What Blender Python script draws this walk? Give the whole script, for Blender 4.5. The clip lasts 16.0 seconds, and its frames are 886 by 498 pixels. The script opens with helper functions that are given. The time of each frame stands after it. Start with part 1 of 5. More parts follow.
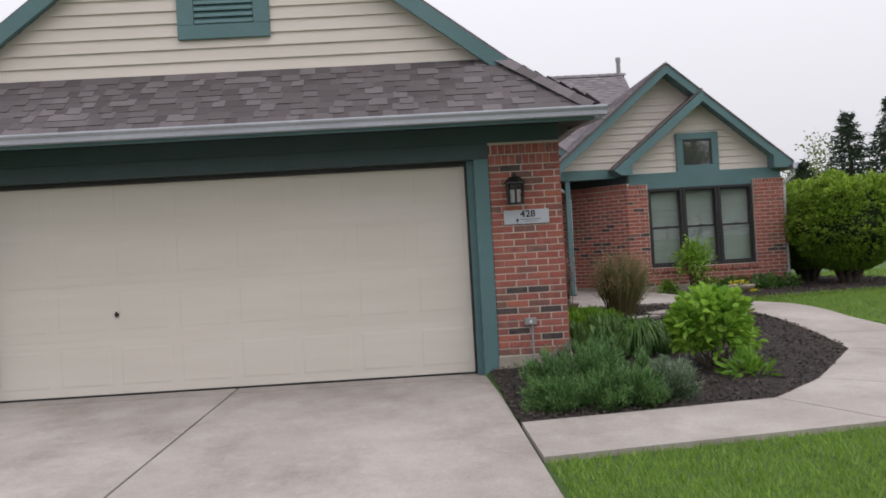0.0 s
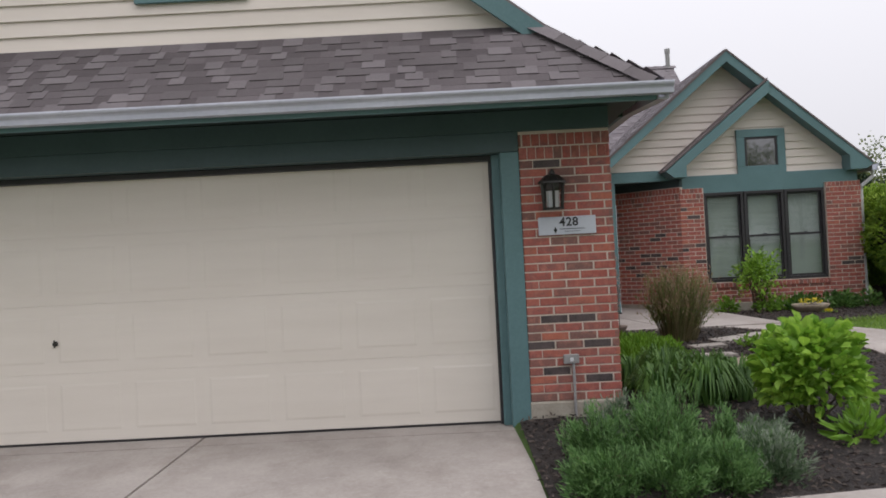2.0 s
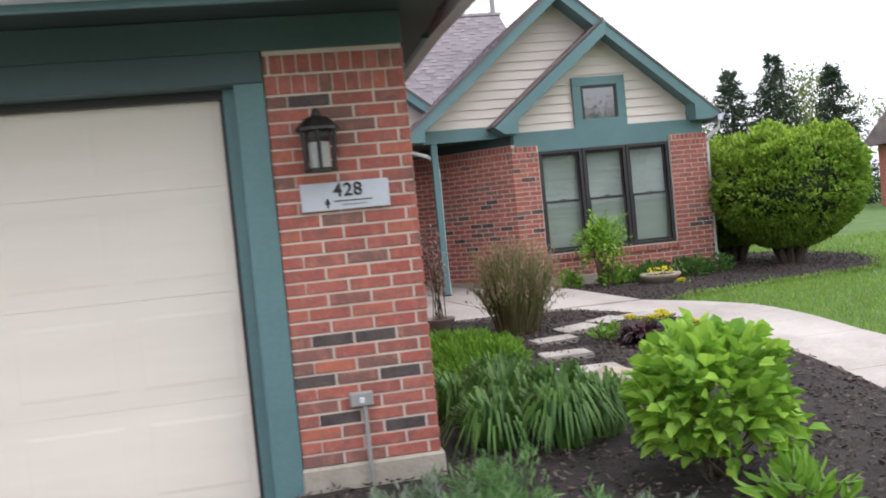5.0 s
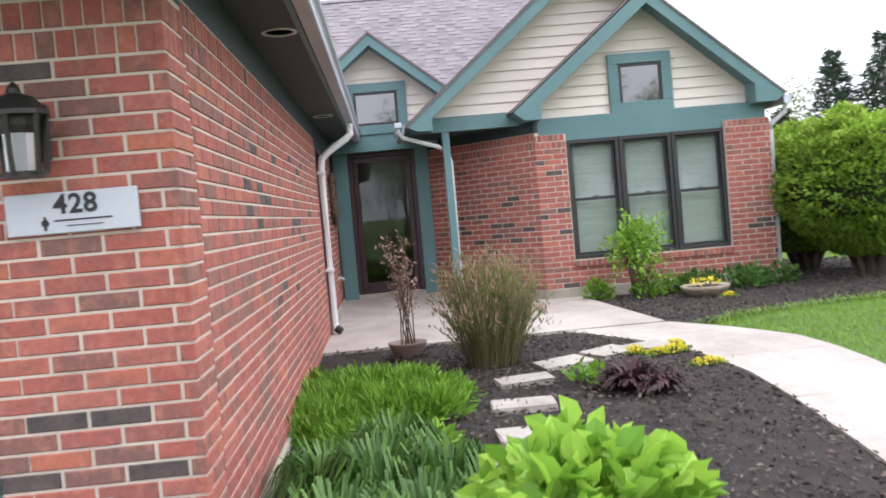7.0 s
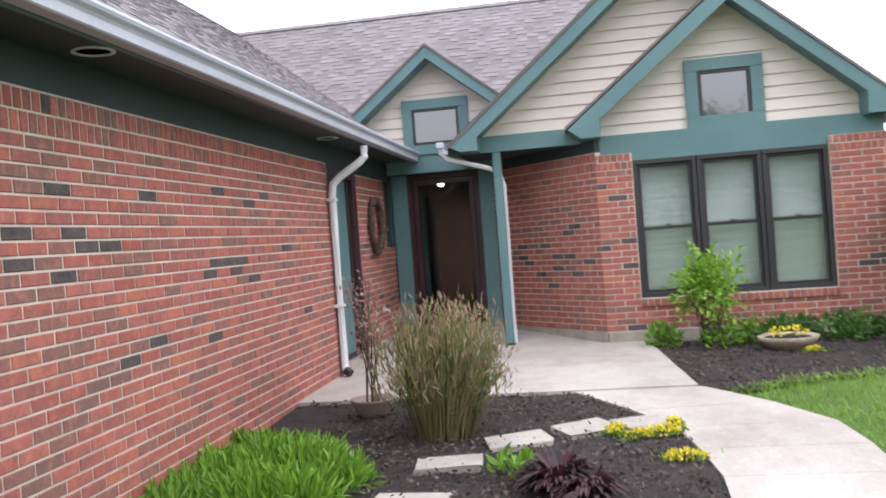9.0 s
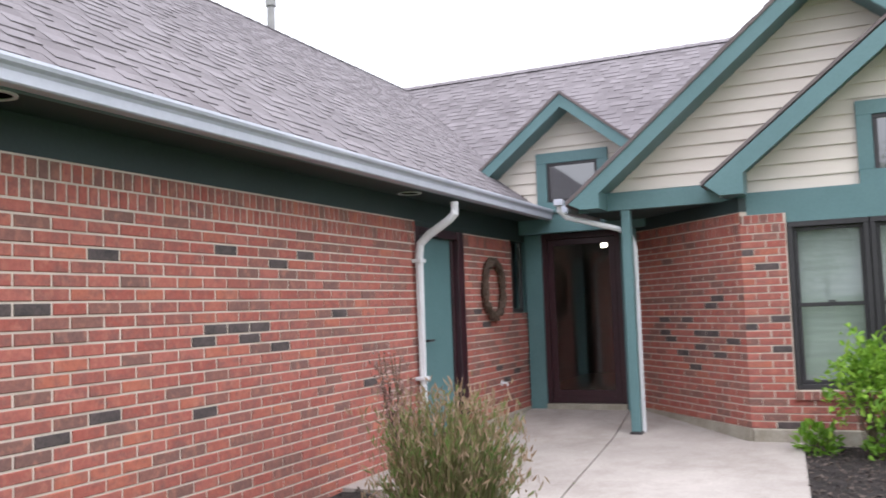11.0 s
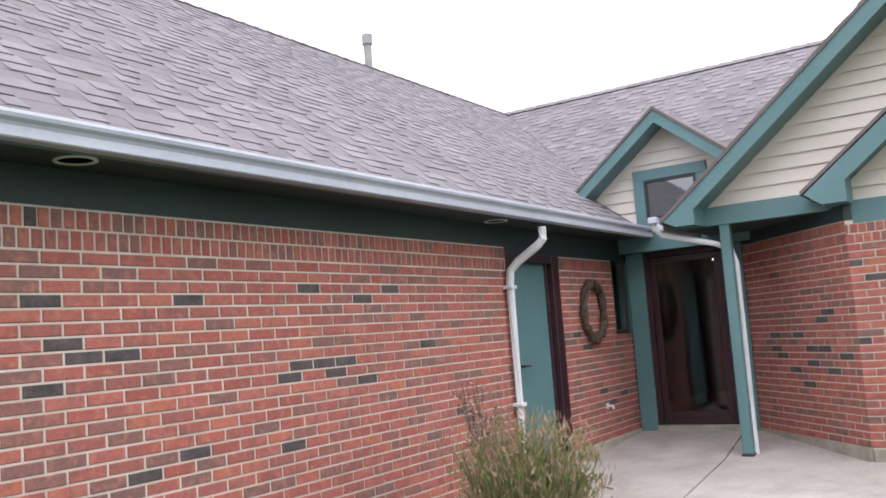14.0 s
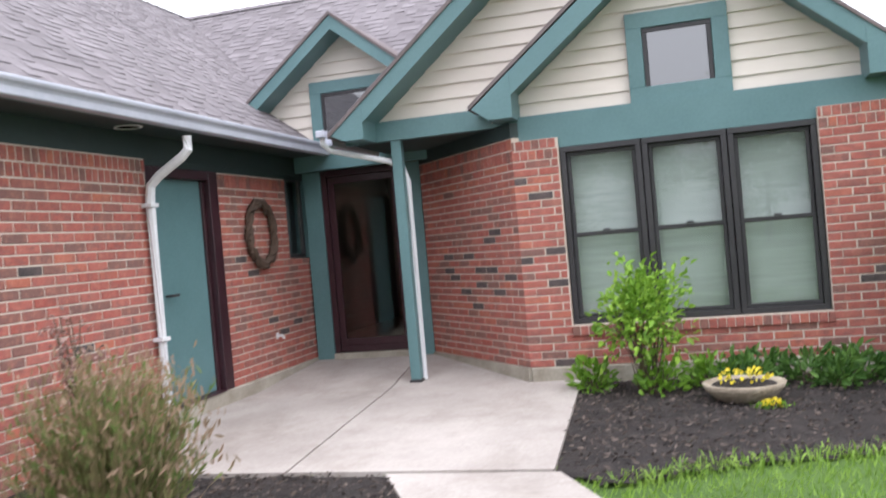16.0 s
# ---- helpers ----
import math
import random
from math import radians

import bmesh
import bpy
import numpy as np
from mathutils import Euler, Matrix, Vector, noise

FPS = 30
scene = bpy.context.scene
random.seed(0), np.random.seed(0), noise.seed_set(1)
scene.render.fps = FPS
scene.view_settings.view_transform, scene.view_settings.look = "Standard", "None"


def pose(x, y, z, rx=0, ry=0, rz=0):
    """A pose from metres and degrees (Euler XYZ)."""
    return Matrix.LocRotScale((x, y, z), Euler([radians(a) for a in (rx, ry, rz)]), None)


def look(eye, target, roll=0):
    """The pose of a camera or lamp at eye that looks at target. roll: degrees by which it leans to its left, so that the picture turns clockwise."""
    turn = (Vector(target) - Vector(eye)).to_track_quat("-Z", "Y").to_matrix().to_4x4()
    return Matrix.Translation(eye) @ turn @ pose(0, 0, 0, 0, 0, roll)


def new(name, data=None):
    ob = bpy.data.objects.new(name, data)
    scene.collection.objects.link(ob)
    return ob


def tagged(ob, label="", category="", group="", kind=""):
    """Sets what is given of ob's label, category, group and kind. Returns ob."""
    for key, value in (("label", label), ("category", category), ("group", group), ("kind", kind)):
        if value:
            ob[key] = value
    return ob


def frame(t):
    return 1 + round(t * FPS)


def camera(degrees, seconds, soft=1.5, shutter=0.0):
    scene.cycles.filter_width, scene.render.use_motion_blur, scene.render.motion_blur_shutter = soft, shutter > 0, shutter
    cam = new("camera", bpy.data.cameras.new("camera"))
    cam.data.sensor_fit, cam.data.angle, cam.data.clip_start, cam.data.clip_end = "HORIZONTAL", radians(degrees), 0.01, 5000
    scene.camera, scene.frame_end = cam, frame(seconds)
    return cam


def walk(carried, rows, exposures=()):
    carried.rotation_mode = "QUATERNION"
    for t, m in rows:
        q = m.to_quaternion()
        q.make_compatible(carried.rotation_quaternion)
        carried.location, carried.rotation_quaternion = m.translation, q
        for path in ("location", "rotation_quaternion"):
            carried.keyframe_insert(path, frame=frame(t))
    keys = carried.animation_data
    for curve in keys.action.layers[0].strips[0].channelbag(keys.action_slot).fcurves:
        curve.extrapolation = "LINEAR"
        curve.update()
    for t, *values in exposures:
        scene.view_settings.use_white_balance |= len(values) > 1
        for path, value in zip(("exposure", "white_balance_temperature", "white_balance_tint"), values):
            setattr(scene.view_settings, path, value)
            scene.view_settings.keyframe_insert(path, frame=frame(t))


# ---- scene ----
cam = camera(53.4, 16.0, soft=1.7, shutter=0.5)
PATH = [
    (0, (-1.482, -8.454, 1.221), (-1.409, -6.456, 1.226), -3.3),
    (0.5, (-1.418, -8.062, 1.252), (-1.396, -6.062, 1.276), -2.7),
    (1, (-1.491, -7.455, 1.29), (-1.515, -5.456, 1.348), -0.9),
    (1.5, (-1.406, -7.089, 1.286), (-1.393, -5.09, 1.362), -2.9),
    (2, (-1.269, -6.676, 1.306), (-1.278, -4.676, 1.327), -2.9),
    (2.5, (-1.293, -6.302, 1.295), (-1.301, -4.302, 1.334), -3.2),
    (3, (-1.255, -5.899, 1.32), (-1.106, -3.905, 1.286), -3.4),
    (3.5, (-1.103, -5.517, 1.358), (-0.89, -3.528, 1.379), -3.8),
    (4, (-1.042, -5.132, 1.361), (-0.786, -3.148, 1.403), -3.8),
    (4.5, (-0.978, -4.757, 1.377), (-0.636, -2.787, 1.347), -4.5),
    (5, (-0.658, -4.361, 1.352), (-0.312, -2.392, 1.281), -5.5),
    (5.2, (-0.509, -4.295, 1.366), (-0.147, -2.33, 1.273), -5.0),
    (7.3, (0.845, -2.783, 1.406), (0.892, -0.785, 1.334), -4.1),
    (7.5, (0.958, -2.646, 1.44), (0.955, -0.646, 1.412), -3.4),
    (8, (1.494, -2.462, 1.453), (1.373, -0.466, 1.481), -4.3),
    (8.2, (1.705, -2.394, 1.458), (1.578, -0.399, 1.392), -5.0),
    (10.3, (3.125, -0.962, 1.506), (2.454, 0.92, 1.595), -1.2),
    (10.5, (3.226, -0.855, 1.524), (2.559, 1.027, 1.626), -1.5),
    (11, (3.389, -0.644, 1.496), (2.555, 1.169, 1.632), -2.1),
    (11.5, (3.626, -0.571, 1.526), (2.656, 1.175, 1.631), -3.3),
    (12, (3.648, -0.582, 1.496), (2.6, 1.116, 1.628), -3.9),
    (12.5, (3.636, -0.577, 1.529), (2.509, 1.066, 1.697), -4.5),
    (13, (3.662, -0.579, 1.531), (2.532, 1.061, 1.718), -4.0),
    (13.5, (3.693, -0.563, 1.535), (2.584, 1.09, 1.732), -4.0),
    (14, (3.713, -0.547, 1.531), (2.63, 1.123, 1.73), -4.3),
    (14.5, (3.788, -0.491, 1.504), (2.793, 1.236, 1.666), -3.9),
    (15, (3.76, -0.266, 1.487), (2.967, 1.569, 1.426), -4.0),
    (15.2, (3.765, -0.109, 1.480), (3.013, 1.740, 1.344), -3.9),
    (15.5, (3.743, 0.099, 1.462), (3.15, 2.006, 1.348), -4.3),
    (16, (3.888, 0.386, 1.446), (3.346, 2.311, 1.433), -5.0),
]
walk(cam, [(t, look(eye, target, roll)) for t, eye, target, roll in PATH],
     exposures=[(0.0, -0.7, 6420, 14.4), (1.0, -0.75, 6420, 14.4), (2.5, -0.62, 6420, 14.4), (3.5, -0.52, 6420, 14.4), (4.0, -0.2, 6420, 14.4), (4.5, -0.05, 6420, 14.4), (5.2, 0.22, 6160, 14.2), (7.3, 0.55, 6160, 14.2), (8.2, 0.48, 6160, 14.2), (10.5, 0.38, 6160, 14.2), (14.5, 0.36, 6160, 14.2), (15.5, 0.5, 6160, 14.2), (16.0, 0.5, 6160, 14.2)])

# ---- world, sun, sky ----
sky_world = bpy.data.worlds.new("world")
scene.world = sky_world
sky_world.use_nodes = True
wn = sky_world.node_tree
wn.nodes.clear()
w_out = wn.nodes.new("ShaderNodeOutputWorld")
w_bg = wn.nodes.new("ShaderNodeBackground")
w_sky = wn.nodes.new("ShaderNodeTexSky")
w_sky.sky_type = "NISHITA"
w_sky.sun_disc = False
w_sky.sun_elevation = radians(53)
w_sky.sun_rotation = radians(120)
w_sky.dust_density = 6.0
w_mix = wn.nodes.new("ShaderNodeMixRGB")
w_mix.inputs["Fac"].default_value = 0.9
w_geo = wn.nodes.new("ShaderNodeTexCoord")
w_sep = wn.nodes.new("ShaderNodeSeparateXYZ")
w_ramp = wn.nodes.new("ShaderNodeValToRGB")
w_ramp.color_ramp.elements[0].position, w_ramp.color_ramp.elements[0].color = 0.0, (0.47, 0.475, 0.49, 1)
w_ramp.color_ramp.elements[1].position, w_ramp.color_ramp.elements[1].color = 0.9, (1.0, 1.0, 1.02, 1)
w_gain = wn.nodes.new("ShaderNodeVectorMath")
w_gain.operation = "SCALE"
w_gain.inputs["Scale"].default_value = 26.0
wn.links.new(w_geo.outputs["Generated"], w_sep.inputs[0])
wn.links.new(w_sep.outputs["Z"], w_ramp.inputs["Fac"])
wn.links.new(w_ramp.outputs["Color"], w_gain.inputs[0])
wn.links.new(w_gain.outputs[0], w_mix.inputs["Color2"])
w_bg.inputs["Strength"].default_value = 0.1
wn.links.new(w_sky.outputs[0], w_mix.inputs["Color1"])
wn.links.new(w_mix.outputs[0], w_bg.inputs["Color"])
wn.links.new(w_bg.outputs[0], w_out.inputs["Surface"])
sun = new("sun", bpy.data.lights.new("sun", "SUN"))
sun.data.energy, sun.data.angle, sun.data.color = 0.9, radians(40), (1.0, 0.96, 0.92)
sun.matrix_world = look((17, -10, 26), (0, 0, 0))


# ---- materials ----
def mat(name, rough=0.6, metal=0.0):
    m = bpy.data.materials.new(name)
    m.use_nodes = True
    b = m.node_tree.nodes["Principled BSDF"]
    b.inputs["Roughness"].default_value = rough
    b.inputs["Metallic"].default_value = metal
    return m, m.node_tree, b


def node(tree, kind, **inputs):
    n = tree.nodes.new(kind)
    for k, v in inputs.items():
        n.inputs[k.replace("_", " ")].default_value = v
    return n


def ramp(tree, fac, stops):
    r = tree.nodes.new("ShaderNodeValToRGB")
    while len(r.color_ramp.elements) < len(stops):
        r.color_ramp.elements.new(0.5)
    for e, (p, c) in zip(r.color_ramp.elements, stops):
        e.position, e.color = p, (*c, 1)
    tree.links.new(fac, r.inputs["Fac"])
    return r.outputs["Color"]


def coords(tree, stretch=(1, 1, 1)):
    """World coordinates in metres, stretched."""
    c = tree.nodes.new("ShaderNodeNewGeometry")
    m = tree.nodes.new("ShaderNodeMapping")
    m.inputs["Scale"].default_value = stretch
    tree.links.new(c.outputs["Position"], m.inputs["Vector"])
    return m.outputs["Vector"]


def noise_of(tree, scale, detail=5, rough=0.6, stretch=(1, 1, 1)):
    n = node(tree, "ShaderNodeTexNoise", Scale=scale, Detail=detail, Roughness=rough)
    tree.links.new(coords(tree, stretch), n.inputs["Vector"])
    return n.outputs["Fac"]


def mix(tree, kind, fac, a, b):
    m = tree.nodes.new("ShaderNodeMixRGB")
    m.blend_type = kind
    for key, v in (("Fac", fac), ("Color1", a), ("Color2", b)):
        if isinstance(v, (int, float)):
            m.inputs[key].default_value = v if key == "Fac" else (v, v, v, 1)
        elif isinstance(v, tuple):
            m.inputs[key].default_value = (*v, 1)
        else:
            tree.links.new(v, m.inputs[key])
    return m.outputs["Color"]


def bump(tree, bsdf, height, strength=0.3, distance=0.01):
    b = node(tree, "ShaderNodeBump", Strength=strength, Distance=distance)
    tree.links.new(height, b.inputs["Height"])
    tree.links.new(b.outputs["Normal"], bsdf.inputs["Normal"])


def per_object(tree):
    return tree.nodes.new("ShaderNodeObjectInfo").outputs["Random"]


def per_island(tree):
    return tree.nodes.new("ShaderNodeNewGeometry").outputs["Random Per Island"]


def two_scale(name, dark, light, big=1.2, small=60, rough=0.6, relief=0.2, depth=0.004, stretch=(1, 1, 1), metal=0.0, vary=None):
    """A surface that varies at a large and a small scale between two colours."""
    m, t, b = mat(name, rough, metal)
    f = mix(t, "MIX", 0.28, noise_of(t, big, 6, 0.65, stretch), noise_of(t, small, 3, 0.6, stretch))
    c = ramp(t, f, [(0.34, dark), (0.66, light)])
    if vary:
        r = per_object(t) if vary == "object" else per_island(t)
        c = mix(t, "MULTIPLY", 0.9, c, ramp(t, r, [(0.0, (0.62, 0.62, 0.62)), (1.0, (1.0, 1.0, 1.0))]))
    t.links.new(c, b.inputs["Base Color"])
    bump(t, b, noise_of(t, small, 4, 0.6, stretch), relief, depth)
    return m


TEAL = two_scale("teal_paint", (0.075, 0.155, 0.165), (0.115, 0.215, 0.225), 0.9, 45, 0.5, 0.12, 0.002)
CREAM = two_scale("cream_vinyl", (0.62, 0.56, 0.495), (0.70, 0.635, 0.57), 0.7, 70, 0.5, 0.1, 0.002, (1, 1, 6))
DOOR_CREAM = two_scale("cream_door_paint", (0.65, 0.605, 0.535), (0.71, 0.665, 0.595), 0.5, 90, 0.45, 0.16, 0.002, (1, 1, 9))
def concrete(name):
    """Poured concrete: broad stains, scattered pale scuffs, sandy grain."""
    m, t, b = mat(name, 0.85)
    c = ramp(t, mix(t, "MIX", 0.25, noise_of(t, 0.7, 6, 0.65), noise_of(t, 40, 3)), [(0.34, (0.285, 0.254, 0.230)), (0.66, (0.465, 0.424, 0.392))])
    c = mix(t, "MULTIPLY", 0.6, c, ramp(t, noise_of(t, 1.7, 7, 0.72, (1, 0.6, 1)), [(0.36, (0.70, 0.67, 0.64)), (0.52, (1.0, 1.0, 1.0))]))
    c = mix(t, "MIX", ramp(t, noise_of(t, 5.0, 6, 0.75), [(0.60, (0, 0, 0)), (0.74, (0.35, 0.35, 0.35))]), c, (0.56, 0.52, 0.49))
    c = mix(t, "MULTIPLY", 0.5, c, ramp(t, noise_of(t, 150, 2), [(0.3, (0.75, 0.75, 0.75)), (0.7, (1.15, 1.15, 1.15))]))
    t.links.new(c, b.inputs["Base Color"])
    bump(t, b, noise_of(t, 90, 4), 0.3, 0.003)
    return m


CONCRETE = concrete("concrete")
FOUNDATION = two_scale("foundation_concrete", (0.24, 0.215, 0.17), (0.42, 0.39, 0.33), 3.0, 50, 0.9, 0.4, 0.006)
MORTAR = two_scale("mortar", (0.44, 0.375, 0.315), (0.60, 0.525, 0.455), 3.0, 120, 0.95, 0.5, 0.004)
MULCH = two_scale("mulch", (0.012, 0.0095, 0.009), (0.055, 0.043, 0.039), 5, 90, 0.95, 1.0, 0.03)
GUTTER = two_scale("gutter_metal", (0.38, 0.40, 0.465), (0.50, 0.52, 0.59), 1.2, 25, 0.38, 0.05, 0.001)
# Darker copy of the jambs' teal; the eave's shade is painted into it.
HEADER_SHADE = two_scale("dark_teal_paint", (0.034, 0.064, 0.067), (0.052, 0.092, 0.095), 0.9, 45, 0.5, 0.12, 0.002)
MAROON = two_scale("maroon_paint", (0.022, 0.008, 0.012), (0.045, 0.016, 0.022), 1.5, 40, 0.4, 0.1, 0.001)
DARK_FRAME = two_scale("dark_window_frame", (0.018, 0.017, 0.02), (0.035, 0.033, 0.036), 1.5, 60, 0.4, 0.1, 0.001)


# ---- mesh helpers ----
def box(bm, lo, hi, bevel=0.0):
    """A box between two corners, with bevelled edges if asked."""
    size = [b - a for a, b in zip(lo, hi)]
    mid = [(a + b) / 2 for a, b in zip(lo, hi)]
    got = bmesh.ops.create_cube(bm, size=1.0, matrix=Matrix.LocRotScale(mid, None, size))
    if bevel:
        edges = list({e for v in got["verts"] for e in v.link_edges})
        bmesh.ops.bevel(bm, geom=edges, offset=bevel, segments=1, affect="EDGES")
    return bm


def prism(bm, ring, along):
    """A solid: a ring of points, pushed along a vector."""
    low = [bm.verts.new(p) for p in ring]
    high = [bm.verts.new(Vector(p) + Vector(along)) for p in ring]
    n = len(ring)
    made = [bm.faces.new(low[::-1]), bm.faces.new(high)]
    made += [bm.faces.new((low[i], low[(i + 1) % n], high[(i + 1) % n], high[i])) for i in range(n)]
    bmesh.ops.recalc_face_normals(bm, faces=made)
    return bm


def tube(bm, points, radius, sides=8, squash=1.0):
    """A pipe through points; radius a number or one per point."""
    pts = [Vector(p) for p in points]
    rad = radius if isinstance(radius, (list, tuple)) else [radius] * len(pts)
    rings = []
    for i, p in enumerate(pts):
        d = (pts[min(i + 1, len(pts) - 1)] - pts[max(i - 1, 0)]).normalized()
        side = d.cross(Vector((0, 0, 1)))
        side = side.normalized() if side.length > 1e-3 else Vector((1, 0, 0))
        up = side.cross(d).normalized()
        rings.append([bm.verts.new(p + rad[i] * (math.cos(a) * side + squash * math.sin(a) * up)) for a in (2 * math.pi * k / sides for k in range(sides))])
    for a, b in zip(rings, rings[1:]):
        for k in range(sides):
            bm.faces.new((a[k], a[(k + 1) % sides], b[(k + 1) % sides], b[k]))
    bm.faces.new(rings[0][::-1])
    bm.faces.new(rings[-1])
    return bm


def mesh_of(name, bm, material, smooth=False):
    me = bpy.data.meshes.new(name)
    bm.to_mesh(me)
    bm.free()
    me.materials.append(material)
    if smooth:
        for p in me.polygons:
            p.use_smooth = True
    return me


def part(name, bm, material, parent=None, label="", smooth=False):
    ob = new(name, mesh_of(name, bm, material, smooth))
    if parent:
        ob.parent = parent
    return tagged(ob, label)


def structure(name, bm, material, label, category, smooth=False):
    return tagged(part(name, bm, material, None, label, smooth), "", category, "", "structure")


def thing(name, label, category, at=(0, 0, 0), group="", kind=""):
    ob = new(name)
    ob.location = at
    return tagged(ob, label, category, group, kind)


def fresh():
    return bmesh.new()


# ---- the plan, in metres ----
PIER_W = 0.69            # brick pier beside the garage door
DOOR_R, DOOR_L = -0.895, -5.56
RIDGE_X, RIDGE_Z = -3.24, 5.21
PITCH = 0.753
EAVE_X, EAVE_Y, EAVE_Z = 0.32, -0.58, 2.53
FRONT_Z = 2.455          # the front eave sits a little lower
MAIN_Y = 12.4
WING_Y = 7.55            # front face of the window wall
GABLE_Y = 7.38           # rake boards of the wing
W_APEX = (3.34, 4.42)
W_L, W_R, W_Z, W_RZ = 0.99, 5.585, 2.45, 2.515
PATIO_Z = 0.245
CORNER_X = EAVE_X - .085    # the eave's front corner


def ground_z(x, y):
    s = min(max((y + 3.0) / 7.8, 0.0), 1.0)
    under = -0.12 if -6.7 < x < -0.85 and y < 0.35 else 0.0
    dip = 0.12 * (1 - x / 0.7) * min(1.0, (4.8 - y) / 0.3) if -0.05 < x < 0.7 and 0.2 < y < 4.8 else 0.0
    return -0.03 + 0.235 * s * s * (3 - 2 * s) + under - dip


def sheet(xs, ys, lift=0.0, rough=0.0, inside=None):
    """A height field over the ground."""
    bm = fresh()
    grid = [[bm.verts.new((x, y, ground_z(x, y) + lift + (rough * noise.noise((x * 2.3, y * 2.3, 0)) + 0.6 * rough * noise.noise((x * 9, y * 9, 4)) if rough else 0))) for x in xs] for y in ys]
    for j in range(len(ys) - 1):
        for i in range(len(xs) - 1):
            bm.faces.new((grid[j][i], grid[j][i + 1], grid[j + 1][i + 1], grid[j + 1][i]))
    return bm


far = [4.0 * 1.5 ** k for k in range(15)]
xs = [-14 - d for d in far[::-1]] + [-14 + 0.5 * k for k in range(26)] + [-0.9, -0.8, -0.7, -0.5] + [0.5 * k for k in range(33)] + [16 + d for d in far]
ys = [-14 - d for d in far[::-1]] + list(np.linspace(-14, 20, 69)) + [20 + d for d in far]
GRASS_SOIL = two_scale("lawn", (0.04, 0.085, 0.011), (0.085, 0.16, 0.026), 0.8, 50, 0.9, 0.8, 0.03)
structure("ground", sheet(xs, ys, -0.01), GRASS_SOIL, "mown green lawn around the house", "lawn", True)

# ---- paving ----
def strip(left, right, thick=0.12, lift=0.03):
    bm = fresh()
    rows = []
    for (ax, ay), (bx, by) in zip(left, right):
        rows.append([bm.verts.new((x, y, ground_z(x, y) + lift - d)) for x, y, d in ((ax, ay, thick), (ax, ay, 0), (bx, by, 0), (bx, by, thick))])
    for a, b in zip(rows, rows[1:]):
        for k in range(3):
            bm.faces.new((a[k], a[k + 1], b[k + 1], b[k]))
    bm.faces.new(rows[0])
    bm.faces.new(rows[-1][::-1])
    bmesh.ops.recalc_face_normals(bm, faces=bm.faces)
    return bm


driveway = thing("driveway", "pale stained concrete driveway before the garage door", "driveway", kind="structure")
for x0, x1 in ((-6.6, -3.245), (-3.225, -0.80)):
    for y0, y1 in ((-0.1, 0.30), (-5.0, -0.115), (-9.9, -5.015), (-14.0, -9.915)):
        bm = fresh()
        drop = lambda y: 0.0 if y > -0.2 else 0.006 * (y + 0.1)
        prism(bm, [(x0, y0, drop(y0)), (x1, y0, drop(y0)), (x1, y1, drop(y1)), (x0, y1, drop(y1))], (0, 0, -0.2))
        part("slab", bm, CONCRETE, driveway)
WALK_L = [(-0.79, -2.36), (1.13, -2.08), (1.75, -1.45), (2.65, -0.16), (2.82, 0.8), (2.93, 1.9), (2.96, 2.6), (2.91, 3.1), (2.83, 3.6), (2.60, 4.1), (2.20, 4.84)]
WALK_R = [(-0.79, -3.38), (1.5, -3.02), (2.55, -2.15), (3.55, -0.6), (3.72, 0.8), (3.72, 1.9), (3.80, 2.6), (3.81, 3.1), (3.77, 3.6), (3.52, 4.18), (3.15, 4.84)]
walkway = thing("walkway", "pale concrete garden walk curving to the porch", "walkway", kind="structure")
def between(a, b, f):
    return (a[0] + (b[0] - a[0]) * f, a[1] + (b[1] - a[1]) * f)
for i in range(len(WALK_L) - 1):
    la, lb, ra, rb = WALK_L[i], WALK_L[i + 1], WALK_R[i], WALK_R[i + 1]
    e = 0.004
    part("slab", strip([between(la, lb, e), between(la, lb, .5), between(la, lb, 1 - e)], [between(ra, rb, e), between(ra, rb, .5), between(ra, rb, 1 - e)]), CONCRETE, walkway)
porch = thing("porch_floor", "pale concrete porch slab with a diagonal joint", "porch", kind="structure")
def porch_slab(rows):
    """A slab from rows of (y, x of one edge, x of the other), level to y = 7.6 and then rising to the door."""
    bm = fresh()
    ring = [[bm.verts.new((x, y, PATIO_Z + max(0.0, y - 7.6) * .066 - d)) for x, d in ((a, .25), (a, 0), (b, 0), (b, .25))] for y, a, b in rows]
    for p, q in zip(ring, ring[1:]):
        for k in range(3):
            bm.faces.new((p[k], p[k + 1], q[k + 1], q[k]))
    bm.faces.new(ring[0])
    bm.faces.new(ring[-1][::-1])
    bmesh.ops.recalc_face_normals(bm, faces=bm.faces)
    return bm


part("slab", porch_slab([(4.85, 0.0, 1.60), (7.6, 0.0, 1.287), (9.02, 0.0, 1.125)]), CONCRETE, porch)
part("slab", porch_slab([(4.85, 1.615, 3.12), (7.55, 1.308, 2.94), (7.6, 1.302, 2.487), (9.0, 1.142, 1.27)]), CONCRETE, porch)

